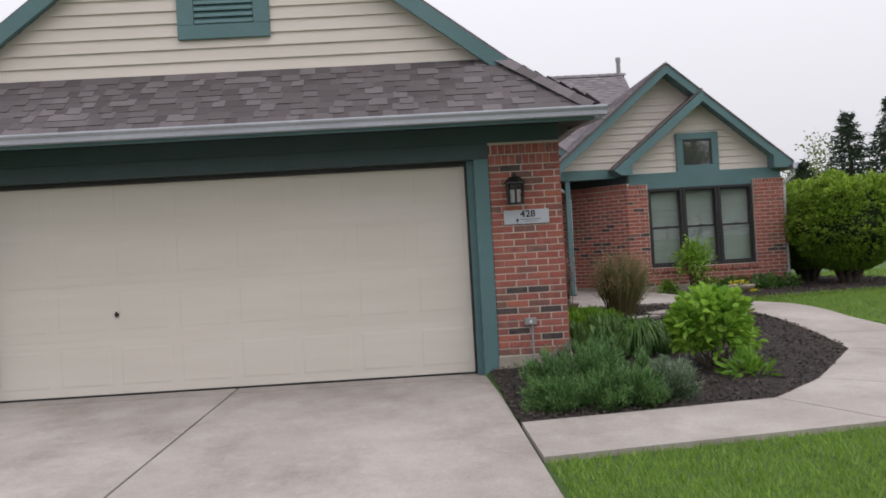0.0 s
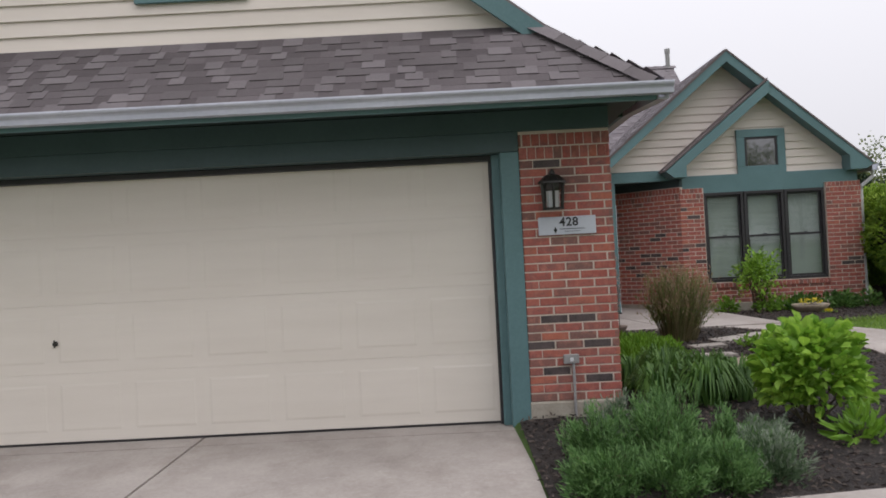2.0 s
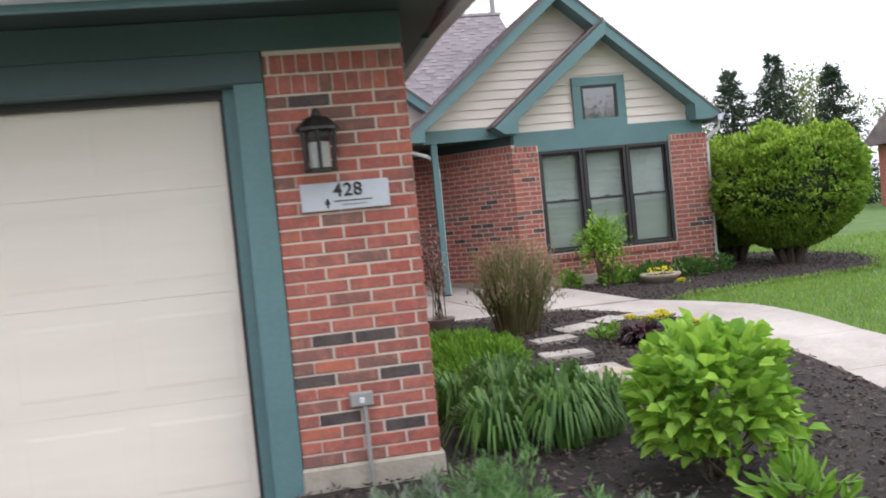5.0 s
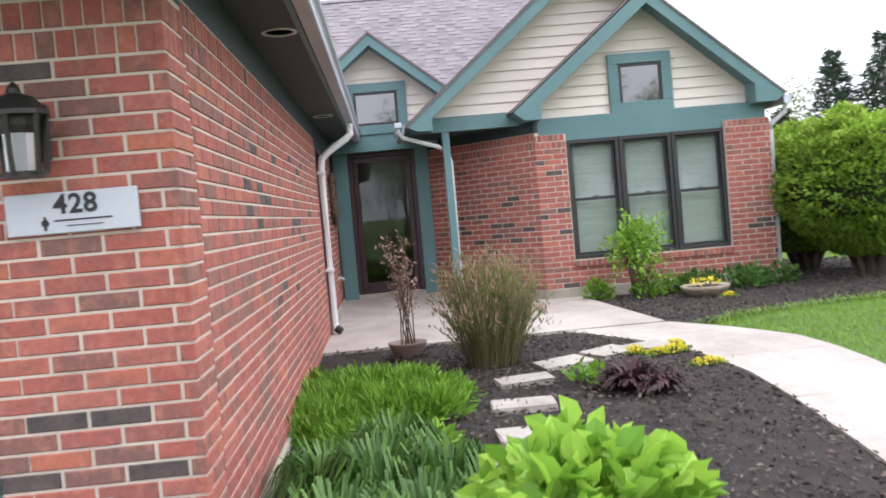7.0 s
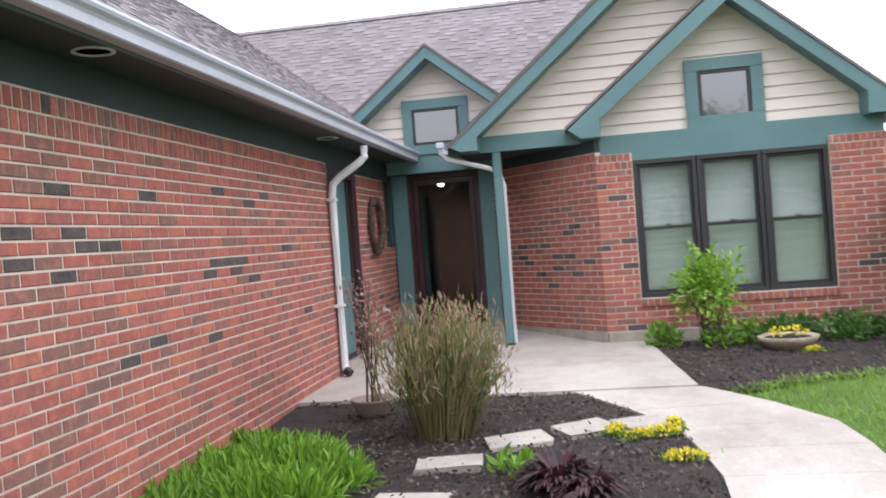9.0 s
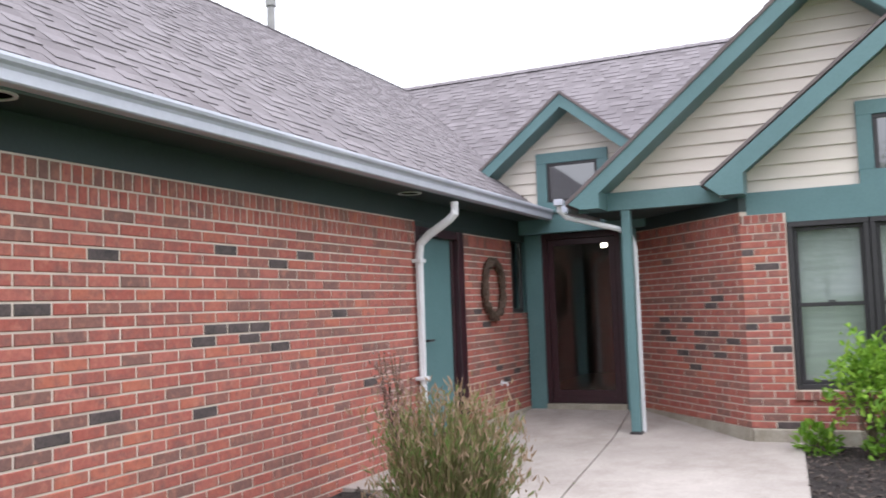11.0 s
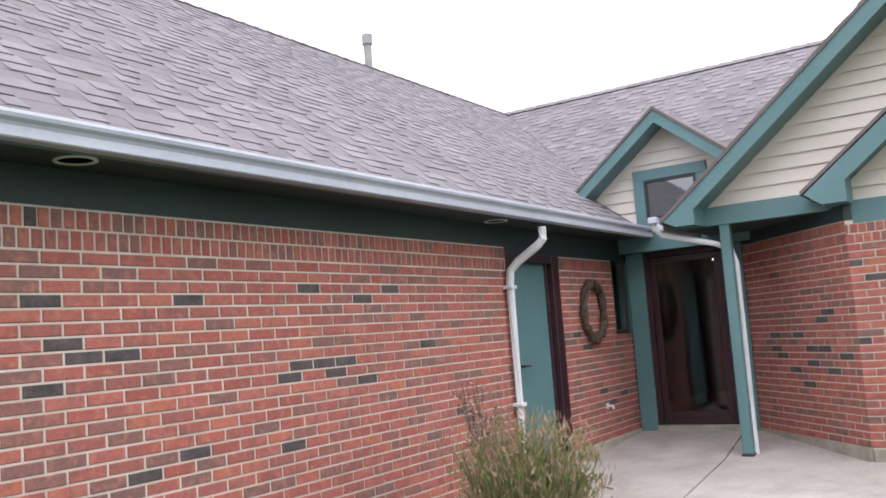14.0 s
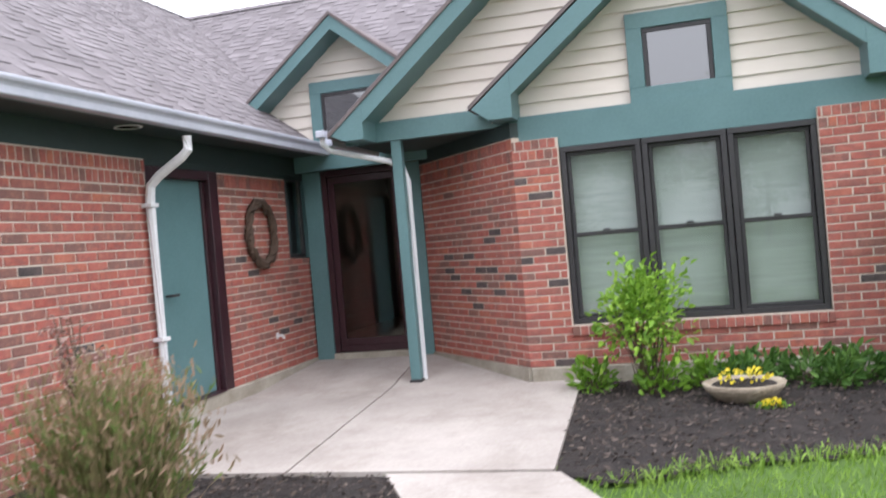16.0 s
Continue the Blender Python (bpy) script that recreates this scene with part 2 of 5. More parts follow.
# ---- house walls ----
BRICK_PLAIN = two_scale("brick_plain", (0.26, 0.09, 0.06), (0.36, 0.14, 0.10), 4, 40, 0.85, 0.3, 0.004)
def wall(name, boxes, label, material=None):
    bm = fresh()
    for lo, hi in boxes:
        box(bm, lo, hi)
    return structure(name, bm, material or MORTAR, label, "wall")
F = 0.0055  # mortar lies this far behind the brick faces
pier = wall("wall_garage_pier", [((-PIER_W + .002, F, .186), (-F, 0.30, 2.235))], "red brick pier beside the garage door")
pier_far = wall("wall_garage_pier_far", [((-6.46, F, .186), (-5.77, 0.30, 2.235))], "red brick pier on the far side of the garage door")
side_wall = wall("wall_garage_side", [((-0.20, 0.302, .186), (-F, 6.16, 2.273))], "long red brick garage wall with pale mortar")
nook_wall = wall("wall_porch_side", [((-0.20, 7.20, .30), (-F, 8.52, 2.226)), ((-0.20, 8.52, .30), (-F, 9.02, 1.42))], "red brick porch wall with a wreath")
found = fresh()
box(found, (-0.70, -0.02, -0.2), (0.018, 0.30, 0.184), 0.012)
structure("foundation_pier", found, FOUNDATION, "bare concrete footing under the brick pier", "footing")
found = fresh()
box(found, (-0.22, 0.302, -0.2), (0.02, 6.16, 0.184), 0.01)
box(found, (-0.22, 6.16, -0.2), (0.02, 9.02, 0.36), 0.01)
structure("foundation_side", found, FOUNDATION, "bare concrete footing along the brick wall", "footing")
wall("wall_garage_back", [((-6.46, 0.30, -0.1), (-6.26, 9.2, 2.44)), ((-6.26, 9.0, -0.1), (-0.2, 9.2, 2.44))], "brick rear walls of the garage", BRICK_PLAIN)
A0, A1 = Vector((2.53, WING_Y, 0)), Vector((1.28, 8.98, 0))
window_wall = wall("wall_wing_front", [((2.53, WING_Y + F, .36), (2.910, WING_Y + .25, 2.225)), ((4.875, WING_Y + F, .36), (5.44, WING_Y + .25, 2.225)), ((2.910, WING_Y + F, .36), (4.875, WING_Y + .25, .604)), ((2.908, WING_Y - .013, .605), (4.877, WING_Y + .12, .688))], "red brick wall around the triple window")
bm = fresh()
away = Vector((A1 - A0)).normalized().cross(Vector((0, 0, 1)))
away = -away if away.x < 0 else away
prism(bm, [A0 + away * F + Vector((0, 0, .36)), A1 + away * F + Vector((0, 0, .36)), A1 + away * .2 + Vector((0, 0, .36)), A0 + away * .2 + Vector((0, 0, .36))], (0, 0, 1.90))
angle_wall = structure("wall_porch_angle", bm, MORTAR, "angled red brick wall beside the front door", "wall")
found = fresh()
box(found, (2.54, WING_Y - .02, -.1), (5.46, WING_Y + .25, .358), 0.01)
prism(found, [A0 - away * .02 + Vector((0, 0, 0)), A1 - away * .02, A1 + away * .2, A0 + away * .2], (0, 0, .358))
structure("foundation_wing", found, FOUNDATION, "bare concrete footing under the wing", "footing")
wall("wall_wing_end", [((5.24, WING_Y + .25, 0), (5.44, 15.5, 2.44)), ((-6.46, 15.5, 0), (5.44, 15.7, 2.44))], "brick end walls of the house", BRICK_PLAIN)

# ---- roofs ----
SHINGLE = two_scale("asphalt_shingle", (0.13, 0.105, 0.105), (0.24, 0.2, 0.2), 2.0, 90, 0.9, 0.6, 0.005, vary="island")
def roof_plane(name, ring, label):
    bm = fresh()
    prism(bm, ring, (0, 0, -0.035))
    return structure(name, bm, SHINGLE, label, "roof")
HX = EAVE_X - (0.16 - EAVE_Y)      # where the hip reaches the gable's rakes
HZ = EAVE_Z + PITCH * (0.16 - EAVE_Y)
L_EAVE = 2 * RIDGE_X - EAVE_X
FRONT_P = 0.765
roof_side = roof_plane("roof_garage_side", [(CORNER_X, EAVE_Y, EAVE_Z - .06), (EAVE_X, 1.0, EAVE_Z), (EAVE_X, 8.85, EAVE_Z), (RIDGE_X, MAIN_Y, RIDGE_Z), (RIDGE_X, 0.16, RIDGE_Z), (HX, 0.16, HZ)], "grey shingle roof over the garage")
roof_plane("roof_garage_far", [(L_EAVE, EAVE_Y, EAVE_Z), (L_EAVE, 9.0, EAVE_Z), (RIDGE_X, MAIN_Y, RIDGE_Z), (RIDGE_X, 0.16, RIDGE_Z), (2 * RIDGE_X - HX, 0.16, HZ)], "grey shingle roof over the garage")
roof_front = roof_plane("roof_garage_skirt", [(L_EAVE, EAVE_Y, FRONT_Z), (CORNER_X, EAVE_Y, FRONT_Z), (HX - .12, 0.28, FRONT_Z + .86 * FRONT_P), (2 * RIDGE_X - HX + .12, 0.28, FRONT_Z + .86 * FRONT_P)], "weathered shingle skirt roof above the garage door")
roof_main = roof_plane("roof_main", [(EAVE_X, 8.85, EAVE_Z), (3.8, 8.85, EAVE_Z), (3.8, MAIN_Y, RIDGE_Z), (RIDGE_X, MAIN_Y, RIDGE_Z)], "grey shingle main roof")
roof_plane("roof_main_back", [(L_EAVE, MAIN_Y + 3.6, EAVE_Z), (3.8, MAIN_Y + 3.6, EAVE_Z), (3.8, MAIN_Y, RIDGE_Z), (L_EAVE, MAIN_Y, RIDGE_Z)], "grey shingle main roof")
roof_wing_l = roof_plane("roof_wing_west", [(W_L, GABLE_Y - .015, W_Z), (W_APEX[0], GABLE_Y - .015, W_APEX[1]), (W_APEX[0], 15.6, W_APEX[1]), (W_L, 15.6, W_Z)], "grey shingle roof of the wing")
roof_plane("roof_wing_east", [(W_R, GABLE_Y - .015, W_RZ), (W_APEX[0], GABLE_Y - .015, W_APEX[1]), (W_APEX[0], 15.6, W_APEX[1]), (W_R, 15.6, W_RZ)], "grey shingle roof of the wing")

# ---- boards and trim ----
def board(bm, a, b, drop, y0, y1):
    """A raking or level board: a, b as (x, z) of the top edge, drop its height, between y0 and y1."""
    (ax, az), (bx, bz) = a, b
    prism(bm, [(ax, y0, az), (bx, y0, bz), (bx, y0, bz - drop), (ax, y0, az - drop)], (0, y1 - y0, 0))
    return bm


def rake(a, b, drop, y, deep, name, label):
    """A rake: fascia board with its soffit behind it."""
    bm = fresh()
    board(bm, a, b, drop, y, y + .035)
    (ax, az), (bx, bz) = a, b
    prism(bm, [(ax, y + .037, az - .065), (bx, y + .037, bz - .065), (bx, y + .037, bz - .14), (ax, y + .037, az - .14)], (0, deep, 0))
    return structure(name, bm, TEAL, label, "fascia")


def siding(name, left, right, z0, z1, y, label, step=0.127):
    """Lapped boards between two edges given as functions of height."""
    w = thing(name, label, "wall", kind="structure")
    z = z0
    while z < z1 - 0.01:
        top = min(z + step, z1)
        l0, r0, l1, r1 = left(z), right(z), left(top), right(top)
        if r0 - l0 > 0.03:
            if r1 - l1 < 0.004:
                l1 = r1 = (l1 + r1) / 2
                l1, r1 = l1 - .002, r1 + .002
            bm = fresh()
            lo = [bm.verts.new(p) for p in ((l0, y - .021, z), (r0, y - .021, z), (r1, y - .002, top), (l1, y - .002, top))]
            hi = [bm.verts.new((v.co.x, y + .02, v.co.z)) for v in lo]
            bm.faces.new(lo)
            for i in range(4):
                bm.faces.new((lo[i], hi[i], hi[(i + 1) % 4], lo[(i + 1) % 4]))
            bm.faces.new(hi[::-1])
            bmesh.ops.recalc_face_normals(bm, faces=bm.faces)
            part("board", bm, CREAM, w)
        z = top
    return w


# garage gable
gy = 0.28
gl = lambda z: 2 * RIDGE_X - EAVE_X + (z + .10 - EAVE_Z) / PITCH
gr = lambda z: EAVE_X - (z + .10 - EAVE_Z) / PITCH
siding("wall_garage_gable", gl, gr, FRONT_Z + .86 * FRONT_P - .02, 5.10, gy, "cream lapped siding in the garage gable")
rake((HX + .04, HZ - .068), (RIDGE_X, RIDGE_Z - .038), .18, .12, .12, "fascia_garage_gable_east", "teal rake board of the garage gable")
rake((2 * RIDGE_X - HX - .04, HZ - .068), (RIDGE_X, RIDGE_Z - .038), .18, .12, .12, "fascia_garage_gable_west", "teal rake board of the garage gable")
vent = thing("gable_vent", "louvred teal vent in the cream gable", "vent", (-3.185, gy, 3.43))
bm = fresh()
for lo, hi in (((-.45, -.05, 0), (.45, -.018, .14)), ((-.45, -.05, .14), (-.29, -.018, .72)), ((.29, -.05, .14), (.45, -.018, .72)), ((-.45, -.05, .72), (.45, -.018, .86))):
    box(bm, lo, hi, .004)
part("frame", bm, TEAL, vent)
bm = fresh()
box(bm, (-.288, -.019, .142), (.288, -.017, .718))
part("backing", bm, DARK_FRAME, vent)
for k in range(9):
    bm = fresh()
    z = .15 + k * .063
    prism(bm, [(-.285, -.045, z), (-.285, -.02, z + .05), (-.285, -.02, z + .062), (-.285, -.045, z + .012)], (.57, 0, 0))
    part("slat", bm, TEAL, vent)

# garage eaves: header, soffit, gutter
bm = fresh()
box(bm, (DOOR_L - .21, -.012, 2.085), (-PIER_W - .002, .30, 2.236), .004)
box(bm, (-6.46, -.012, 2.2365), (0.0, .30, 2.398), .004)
structure("trim_header", bm, HEADER_SHADE, "teal board above the garage door, eave shade in its colour", "trim")
# Teal darkened for boards under the eaves: their shade is put into the colour.
EAVE_SHADE = two_scale("soffit_paint", (0.015, 0.028, 0.028), (0.026, 0.046, 0.045), 0.9, 40, 0.6, 0.1, 0.002)
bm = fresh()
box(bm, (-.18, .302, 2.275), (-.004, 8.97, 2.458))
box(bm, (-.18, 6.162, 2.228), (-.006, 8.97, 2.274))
structure("trim_frieze", bm, EAVE_SHADE, "teal frieze board with eave shade in its colour", "trim")
for x0, x1, nm in ((DOOR_R, -PIER_W - .002, "trim_jamb"), (DOOR_L - .21, DOOR_L, "trim_jamb_far")):
    bm = fresh()
    box(bm, (x0 + (.06 if nm == "trim_jamb" else 0), -.012, 0.0), (x1 - (0 if nm == "trim_jamb" else .06), .30, 2.083), .004)
    box(bm, (x0, .10, 0.0), (x1, .30, 2.082), .004)
    structure(nm, bm, TEAL, "teal jamb beside the garage door", "trim")
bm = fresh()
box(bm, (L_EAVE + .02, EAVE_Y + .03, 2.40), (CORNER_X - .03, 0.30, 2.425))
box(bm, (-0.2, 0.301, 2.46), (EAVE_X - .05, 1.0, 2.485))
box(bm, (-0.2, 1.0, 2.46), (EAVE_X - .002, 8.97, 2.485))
structure("soffit_garage", bm, EAVE_SHADE, "teal soffit under the garage eaves, shade in its colour", "soffit")
bm = fresh()
box(bm, (L_EAVE, EAVE_Y, 2.33), (CORNER_X, EAVE_Y + .03, 2.44))
box(bm, (EAVE_X - .03, 1.0, 2.458), (EAVE_X, 8.83, 2.52))
structure("fascia_garage", bm, TEAL, "teal fascia under the gutter", "fascia")


def gutter(name, a, b, out, label, deep=1.0):
    """A moulded gutter trough from a to b; out is the way it faces."""
    bm = fresh()
    profile = [(0, .02), (.004, -.092), (.078, -.095), (.086, -.088), (.087, -.045), (.095, -.030), (.112, -.016), (.118, .0), (.115, .015), (.095, .015), (.095, 0), (.07, -.05), (.05, -.08), (.012, -.08), (.01, .02)]
    a, b, o = Vector(a), Vector(b), Vector(out)
    prism(bm, [a + o * u + Vector((0, 0, .02 + (w - .02) * deep)) for u, w in profile], b - a)
    g = structure(name, bm, GUTTER, label, "gutter")
    return g


gutter("gutter_front", (L_EAVE, EAVE_Y - .002, 2.425), (CORNER_X + .10, EAVE_Y - .002, 2.425), (0, -1, 0), "pale grey metal gutter over the garage door", .76)
gutter("gutter_side_front", (CORNER_X + .002, EAVE_Y, 2.425), (EAVE_X + .002, 1.0, 2.555), (1, 0, 0), "pale grey metal gutter along the garage roof")
gutter("gutter_side", (EAVE_X + .002, 1.0, 2.555), (EAVE_X + .002, 8.80, 2.54), (1, 0, 0), "pale grey metal gutter along the garage roof")

# garage door
gdoor = thing("garage_door", "closed cream panelled garage door with faint embossing", "garage door", (0, .20, 0))
ph = 2.13 / 4
for r in range(4):
    bm = fresh()
    box(bm, (DOOR_L + .002, 0, r * ph + .0205), (DOOR_R - .002, .045, (r + 1) * ph + .0198), .0015)
    panel = part("panel", bm, DOOR_CREAM, gdoor)
    w = (DOOR_R - DOOR_L) / 8
    for c in range(8):
        bm = fresh()
        x0 = DOOR_L + c * w
        a0, a1, c0, c1, e = x0 + .05, x0 + w - .05, r * ph + .10, r * ph + ph - .06, .022
        lo = [bm.verts.new(q) for q in ((a0, .0005, c0), (a1, .0005, c0), (a1, .0005, c1), (a0, .0005, c1))]
        hi = [bm.verts.new(q) for q in ((a0 + e, -.003, c0 + e), (a1 - e, -.003, c0 + e), (a1 - e, -.003, c1 - e), (a0 + e, -.003, c1 - e))]
        bm.faces.new(hi)
        for k in range(4):
            bm.faces.new((lo[k], lo[(k + 1) % 4], hi[(k + 1) % 4], hi[k]))
        part("raised_panel", bm, DOOR_CREAM, panel)
# Weather strip, its black also standing in for the shadow of the door gap.
bm = fresh()
box(bm, (DOOR_L + .001, -.05, 2.04), (DOOR_R - .001, -.002, 2.084), .003)
box(bm, (DOOR_R - .022, -.05, .004), (DOOR_R - .001, -.002, 2.039), .003)
box(bm, (DOOR_L + .001, -.05, .004), (DOOR_L + .022, -.002, 2.039), .003)
part("weather_strip", bm, DARK_FRAME, gdoor, "black weather strip with the gap's shadow in its colour")
bm = fresh()
box(bm, (DOOR_L + .002, .005, .002), (DOOR_R - .002, .04, .022), .004)
part("bottom_seal", bm, DARK_FRAME, gdoor, "black rubber bottom seal")

# wing gable
wl = lambda z: W_L + (z + .10 - W_Z) / .838
wr = lambda z: W_R - (z + .10 - W_RZ) / .849
sx = lambda z: 2.30 + (z + .12 - 2.50) / .807
siding("wall_wing_gable_back", wl, lambda z: max(sx(z) + .3, wl(z)) if z < 3.6 else wr(z), 2.56, 4.33, 7.78, "cream lapped siding in the wing gable")
siding("wall_wing_gable", sx, wr, 2.42, 3.84, 7.70, "cream lapped siding around the small gable window")
rake((W_L + .16, W_Z + .10), (W_APEX[0], W_APEX[1] - .036), .165, GABLE_Y, .42, "fascia_wing_west", "teal rake board of the wing gable")
rake((W_R - .16, W_RZ + .10), (W_APEX[0], W_APEX[1] - .036), .165, GABLE_Y, .42, "fascia_wing_east", "teal rake board of the wing gable")
rake((2.42, 2.625), (3.98, 3.88), .19, GABLE_Y - .045, .40, "fascia_small_gable", "teal rake board of the small gable")
roof_plane("roof_small_gable", [(2.24, GABLE_Y - .05, 2.53), (3.96, GABLE_Y - .05, 3.92), (3.96, 7.9, 3.92), (2.24, 7.9, 2.53)], "narrow shingle slope of the small gable")
bm = fresh()
board(bm, (W_L + .03, 2.55), (2.62, 2.55), .17, 7.70, 7.80)
structure("trim_porch_beam", bm, TEAL, "teal beam over the porch", "trim")
bm = fresh()
board(bm, (2.50, 2.43), (5.42, 2.43), .285, 7.60, 7.76)
structure("trim_window_band", bm, TEAL, "teal band above the triple window", "trim")
for nm, pts in (("trim_return_west", [(W_L + .015, 2.44), (W_L + .32, 2.69), (W_L + .32, 2.38), (W_L + .14, 2.38)]), ("trim_return_small", [(2.27, 2.50), (2.60, 2.77), (2.60, 2.40), (2.40, 2.40)]), ("trim_return_east", [(W_R + .02, 2.485), (W_R - .36, 2.805), (W_R - .36, 2.40), (W_R - .1, 2.40)])):
    bm = fresh()
    y = GABLE_Y - (.05 if nm.endswith("small") else .004)
    prism(bm, [(x, y, z) for x, z in pts], (0, .38, 0))
    structure(nm, bm, TEAL, "teal boxed eave return", "trim")
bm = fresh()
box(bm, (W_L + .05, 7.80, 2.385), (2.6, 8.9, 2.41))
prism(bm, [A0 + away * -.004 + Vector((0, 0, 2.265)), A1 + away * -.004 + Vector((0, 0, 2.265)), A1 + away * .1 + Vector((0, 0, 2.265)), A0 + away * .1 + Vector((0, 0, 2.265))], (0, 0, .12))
structure("soffit_porch", bm, EAVE_SHADE, "teal porch ceiling with shade in its colour", "soffit")

# entry dormer
D_Y, D_AX, D_AZ, D_P = 8.52, 0.635, 3.80, 0.80
dl = lambda z: D_AX - (D_AZ - .10 - z) / D_P
dr = lambda z: D_AX + (D_AZ - .10 - z) / D_P
siding("wall_dormer", dl, dr, 2.50, 3.70, 8.82, "cream lapped siding in the entry dormer")
rake((D_AX - 1.0, D_AZ - .81), (D_AX, D_AZ - .008), .14, D_Y, .28, "fascia_dormer_west", "teal rake board of the entry dormer")
rake((D_AX + 1.0, D_AZ - .81), (D_AX, D_AZ - .008), .14, D_Y, .28, "fascia_dormer_east", "teal rake board of the entry dormer")
for s in (-1, 1):
    roof_plane("roof_dormer_" + ("west" if s < 0 else "east"), [(D_AX + s * 1.02, D_Y - .015, D_AZ - .79), (D_AX, D_Y - .015, D_AZ + .03), (D_AX, 10.9, D_AZ + .03), (D_AX + s * 1.02, 10.2, D_AZ - .79)], "small shingle roof of the entry dormer")
bm = fresh()
box(bm, (0.0, 8.79, 2.30), (1.45, 8.86, 2.52), .004)
structure("trim_entry_beam", bm, TEAL, "teal beam above the front door", "trim")

# ---- windows and doors ----
GLASS, gt, gb = mat("window_glass", 0.015)
gb.inputs["Base Color"].default_value = (0.9, 0.95, 0.95, 1)
gb.inputs["Transmission Weight"].default_value = 1.0
gb.inputs["IOR"].default_value = 1.5
DARK_PANE, _t, _b = mat("coated_glass", 0.03)
_b.inputs["Base Color"].default_value = (0.03, 0.035, 0.04, 1)
_b.inputs["IOR"].default_value = 2.6
BLIND = two_scale("window_blind", (0.30, 0.34, 0.30), (0.40, 0.44, 0.40), 1.5, 60, 0.8, 0.2, 0.003, (1, 1, 20))


def pane(name, x0, x1, z0, z1, y, parent, glass=None):
    bm = fresh()
    box(bm, (x0, y, z0), (x1, y + .006, z1))
    ob = part(name, bm, glass or GLASS, parent)
    ob.visible_shadow = False
    return ob


def hollow(bm, x0, x1, z0, z1, w, y0, y1, bevel=.003):
    """A rectangular frame of four bars."""
    box(bm, (x0, y0, z0), (x1, y1, z0 + w), bevel)
    box(bm, (x0, y0, z1 - w), (x1, y1, z1), bevel)
    box(bm, (x0, y0, z0 + w), (x0 + w, y1, z1 - w), bevel)
    box(bm, (x1 - w, y0, z0 + w), (x1, y1, z1 - w), bevel)
    return bm


def sash_window(x0, x1, z0, z1, y, parent):
    """One double-hung unit: outer frame, two sashes with glass, lock, blind behind."""
    bm = hollow(fresh(), x0, x1, z0, z1, .045, y, y + .09)
    unit = part("window_frame", bm, DARK_FRAME, parent)
    mid = (z0 + z1) / 2
    for a, b, off in ((z0 + .047, mid + .018, .03), (mid - .018, z1 - .047, .055)):
        sash = part("sash", hollow(fresh(), x0 + .047, x1 - .047, a, b, .03, y + off, y + off + .022), DARK_FRAME, unit)
        pane("pane", x0 + .079, x1 - .079, a + .032, b - .032, y + off + .008, unit)
    bm = fresh()
    box(bm, ((x0 + x1) / 2 - .03, y + .012, mid + .02), ((x0 + x1) / 2 + .03, y + .03, mid + .035), .003)
    part("sash_lock", bm, DARK_FRAME, unit)
    bm = fresh()
    box(bm, (x0 + .05, y + .12, z0 + .05), (x1 - .05, y + .124, z1 - .05))
    part("blind", bm, BLIND, unit, "drawn pale green-grey blind")


bigwin = thing("window_1", "triple dark-framed sash window with drawn blinds", "window", kind="structure")
ww = (4.873 - 2.912) / 3
for k in range(3):
    sash_window(2.912 + k * ww + .004, 2.912 + (k + 1) * ww - .004, .692, 2.143, WING_Y + .045, bigwin)
bm = fresh()
box(bm, (2.910, WING_Y + .20, .615), (4.875, WING_Y + .25, 2.145))
part("backing", bm, DARK_FRAME, bigwin)
smallwin = thing("window_2", "small square gable window with wide teal trim", "window", kind="structure")
part("window_frame", hollow(fresh(), 3.515, 4.30, 2.425, 3.145, .125, 7.63, 7.68), TEAL, smallwin, "wide teal trim boards")
part("sash", hollow(fresh(), 3.642, 4.173, 2.455, 3.018, .035, 7.645, 7.69), DARK_FRAME, smallwin, "dark inner sash")
pane("pane", 3.68, 4.135, 2.49, 2.983, 7.655, smallwin, DARK_PANE)
bm = fresh()
box(bm, (3.642, 7.672, 2.455), (4.173, 7.676, 3.018))
part("backing", bm, DARK_FRAME, smallwin)
dormwin = thing("window_3", "small square entry window with wide teal trim", "window", kind="structure")
part("window_frame", hollow(fresh(), .25, 1.07, 2.522, 3.20, .12, 8.765, 8.80), TEAL, dormwin, "wide teal trim boards")
part("sash", hollow(fresh(), .372, .948, 2.644, 3.078, .03, 8.775, 8.81), DARK_FRAME, dormwin, "dark inner sash")
pane("pane", .404, .916, 2.676, 3.046, 8.785, dormwin, DARK_PANE)
bm = fresh()
box(bm, (.372, 8.797, 2.644), (.948, 8.80, 3.078))
part("backing", bm, DARK_FRAME, dormwin)

# front door with glazed storm door
FD = 8.98
fdoor = thing("door_1", "dark maroon front door behind a full glass storm door", "door", kind="structure")
bm = fresh()
box(bm, (-.2, FD + .042, .25), (.21, FD + .12, 2.45), .004)
box(bm, (.015, FD - .04, .25), (.21, FD + .04, 2.30), .004)
part("casing", bm, TEAL, fdoor, "wide teal casing board")
bm = fresh()
box(bm, (1.12, FD - .04, .25), (1.30, FD + .12, 2.30), .004)
part("casing", bm, TEAL, fdoor, "wide teal casing board")
bm = fresh()
box(bm, (.212, FD - .03, .394), (.272, FD + .12, 2.30), .004)
box(bm, (1.058, FD - .03, .394), (1.118, FD + .12, 2.30), .004)
box(bm, (.272, FD - .03, 2.24), (1.058, FD + .12, 2.30), .004)
part("door_frame", bm, MAROON, fdoor)
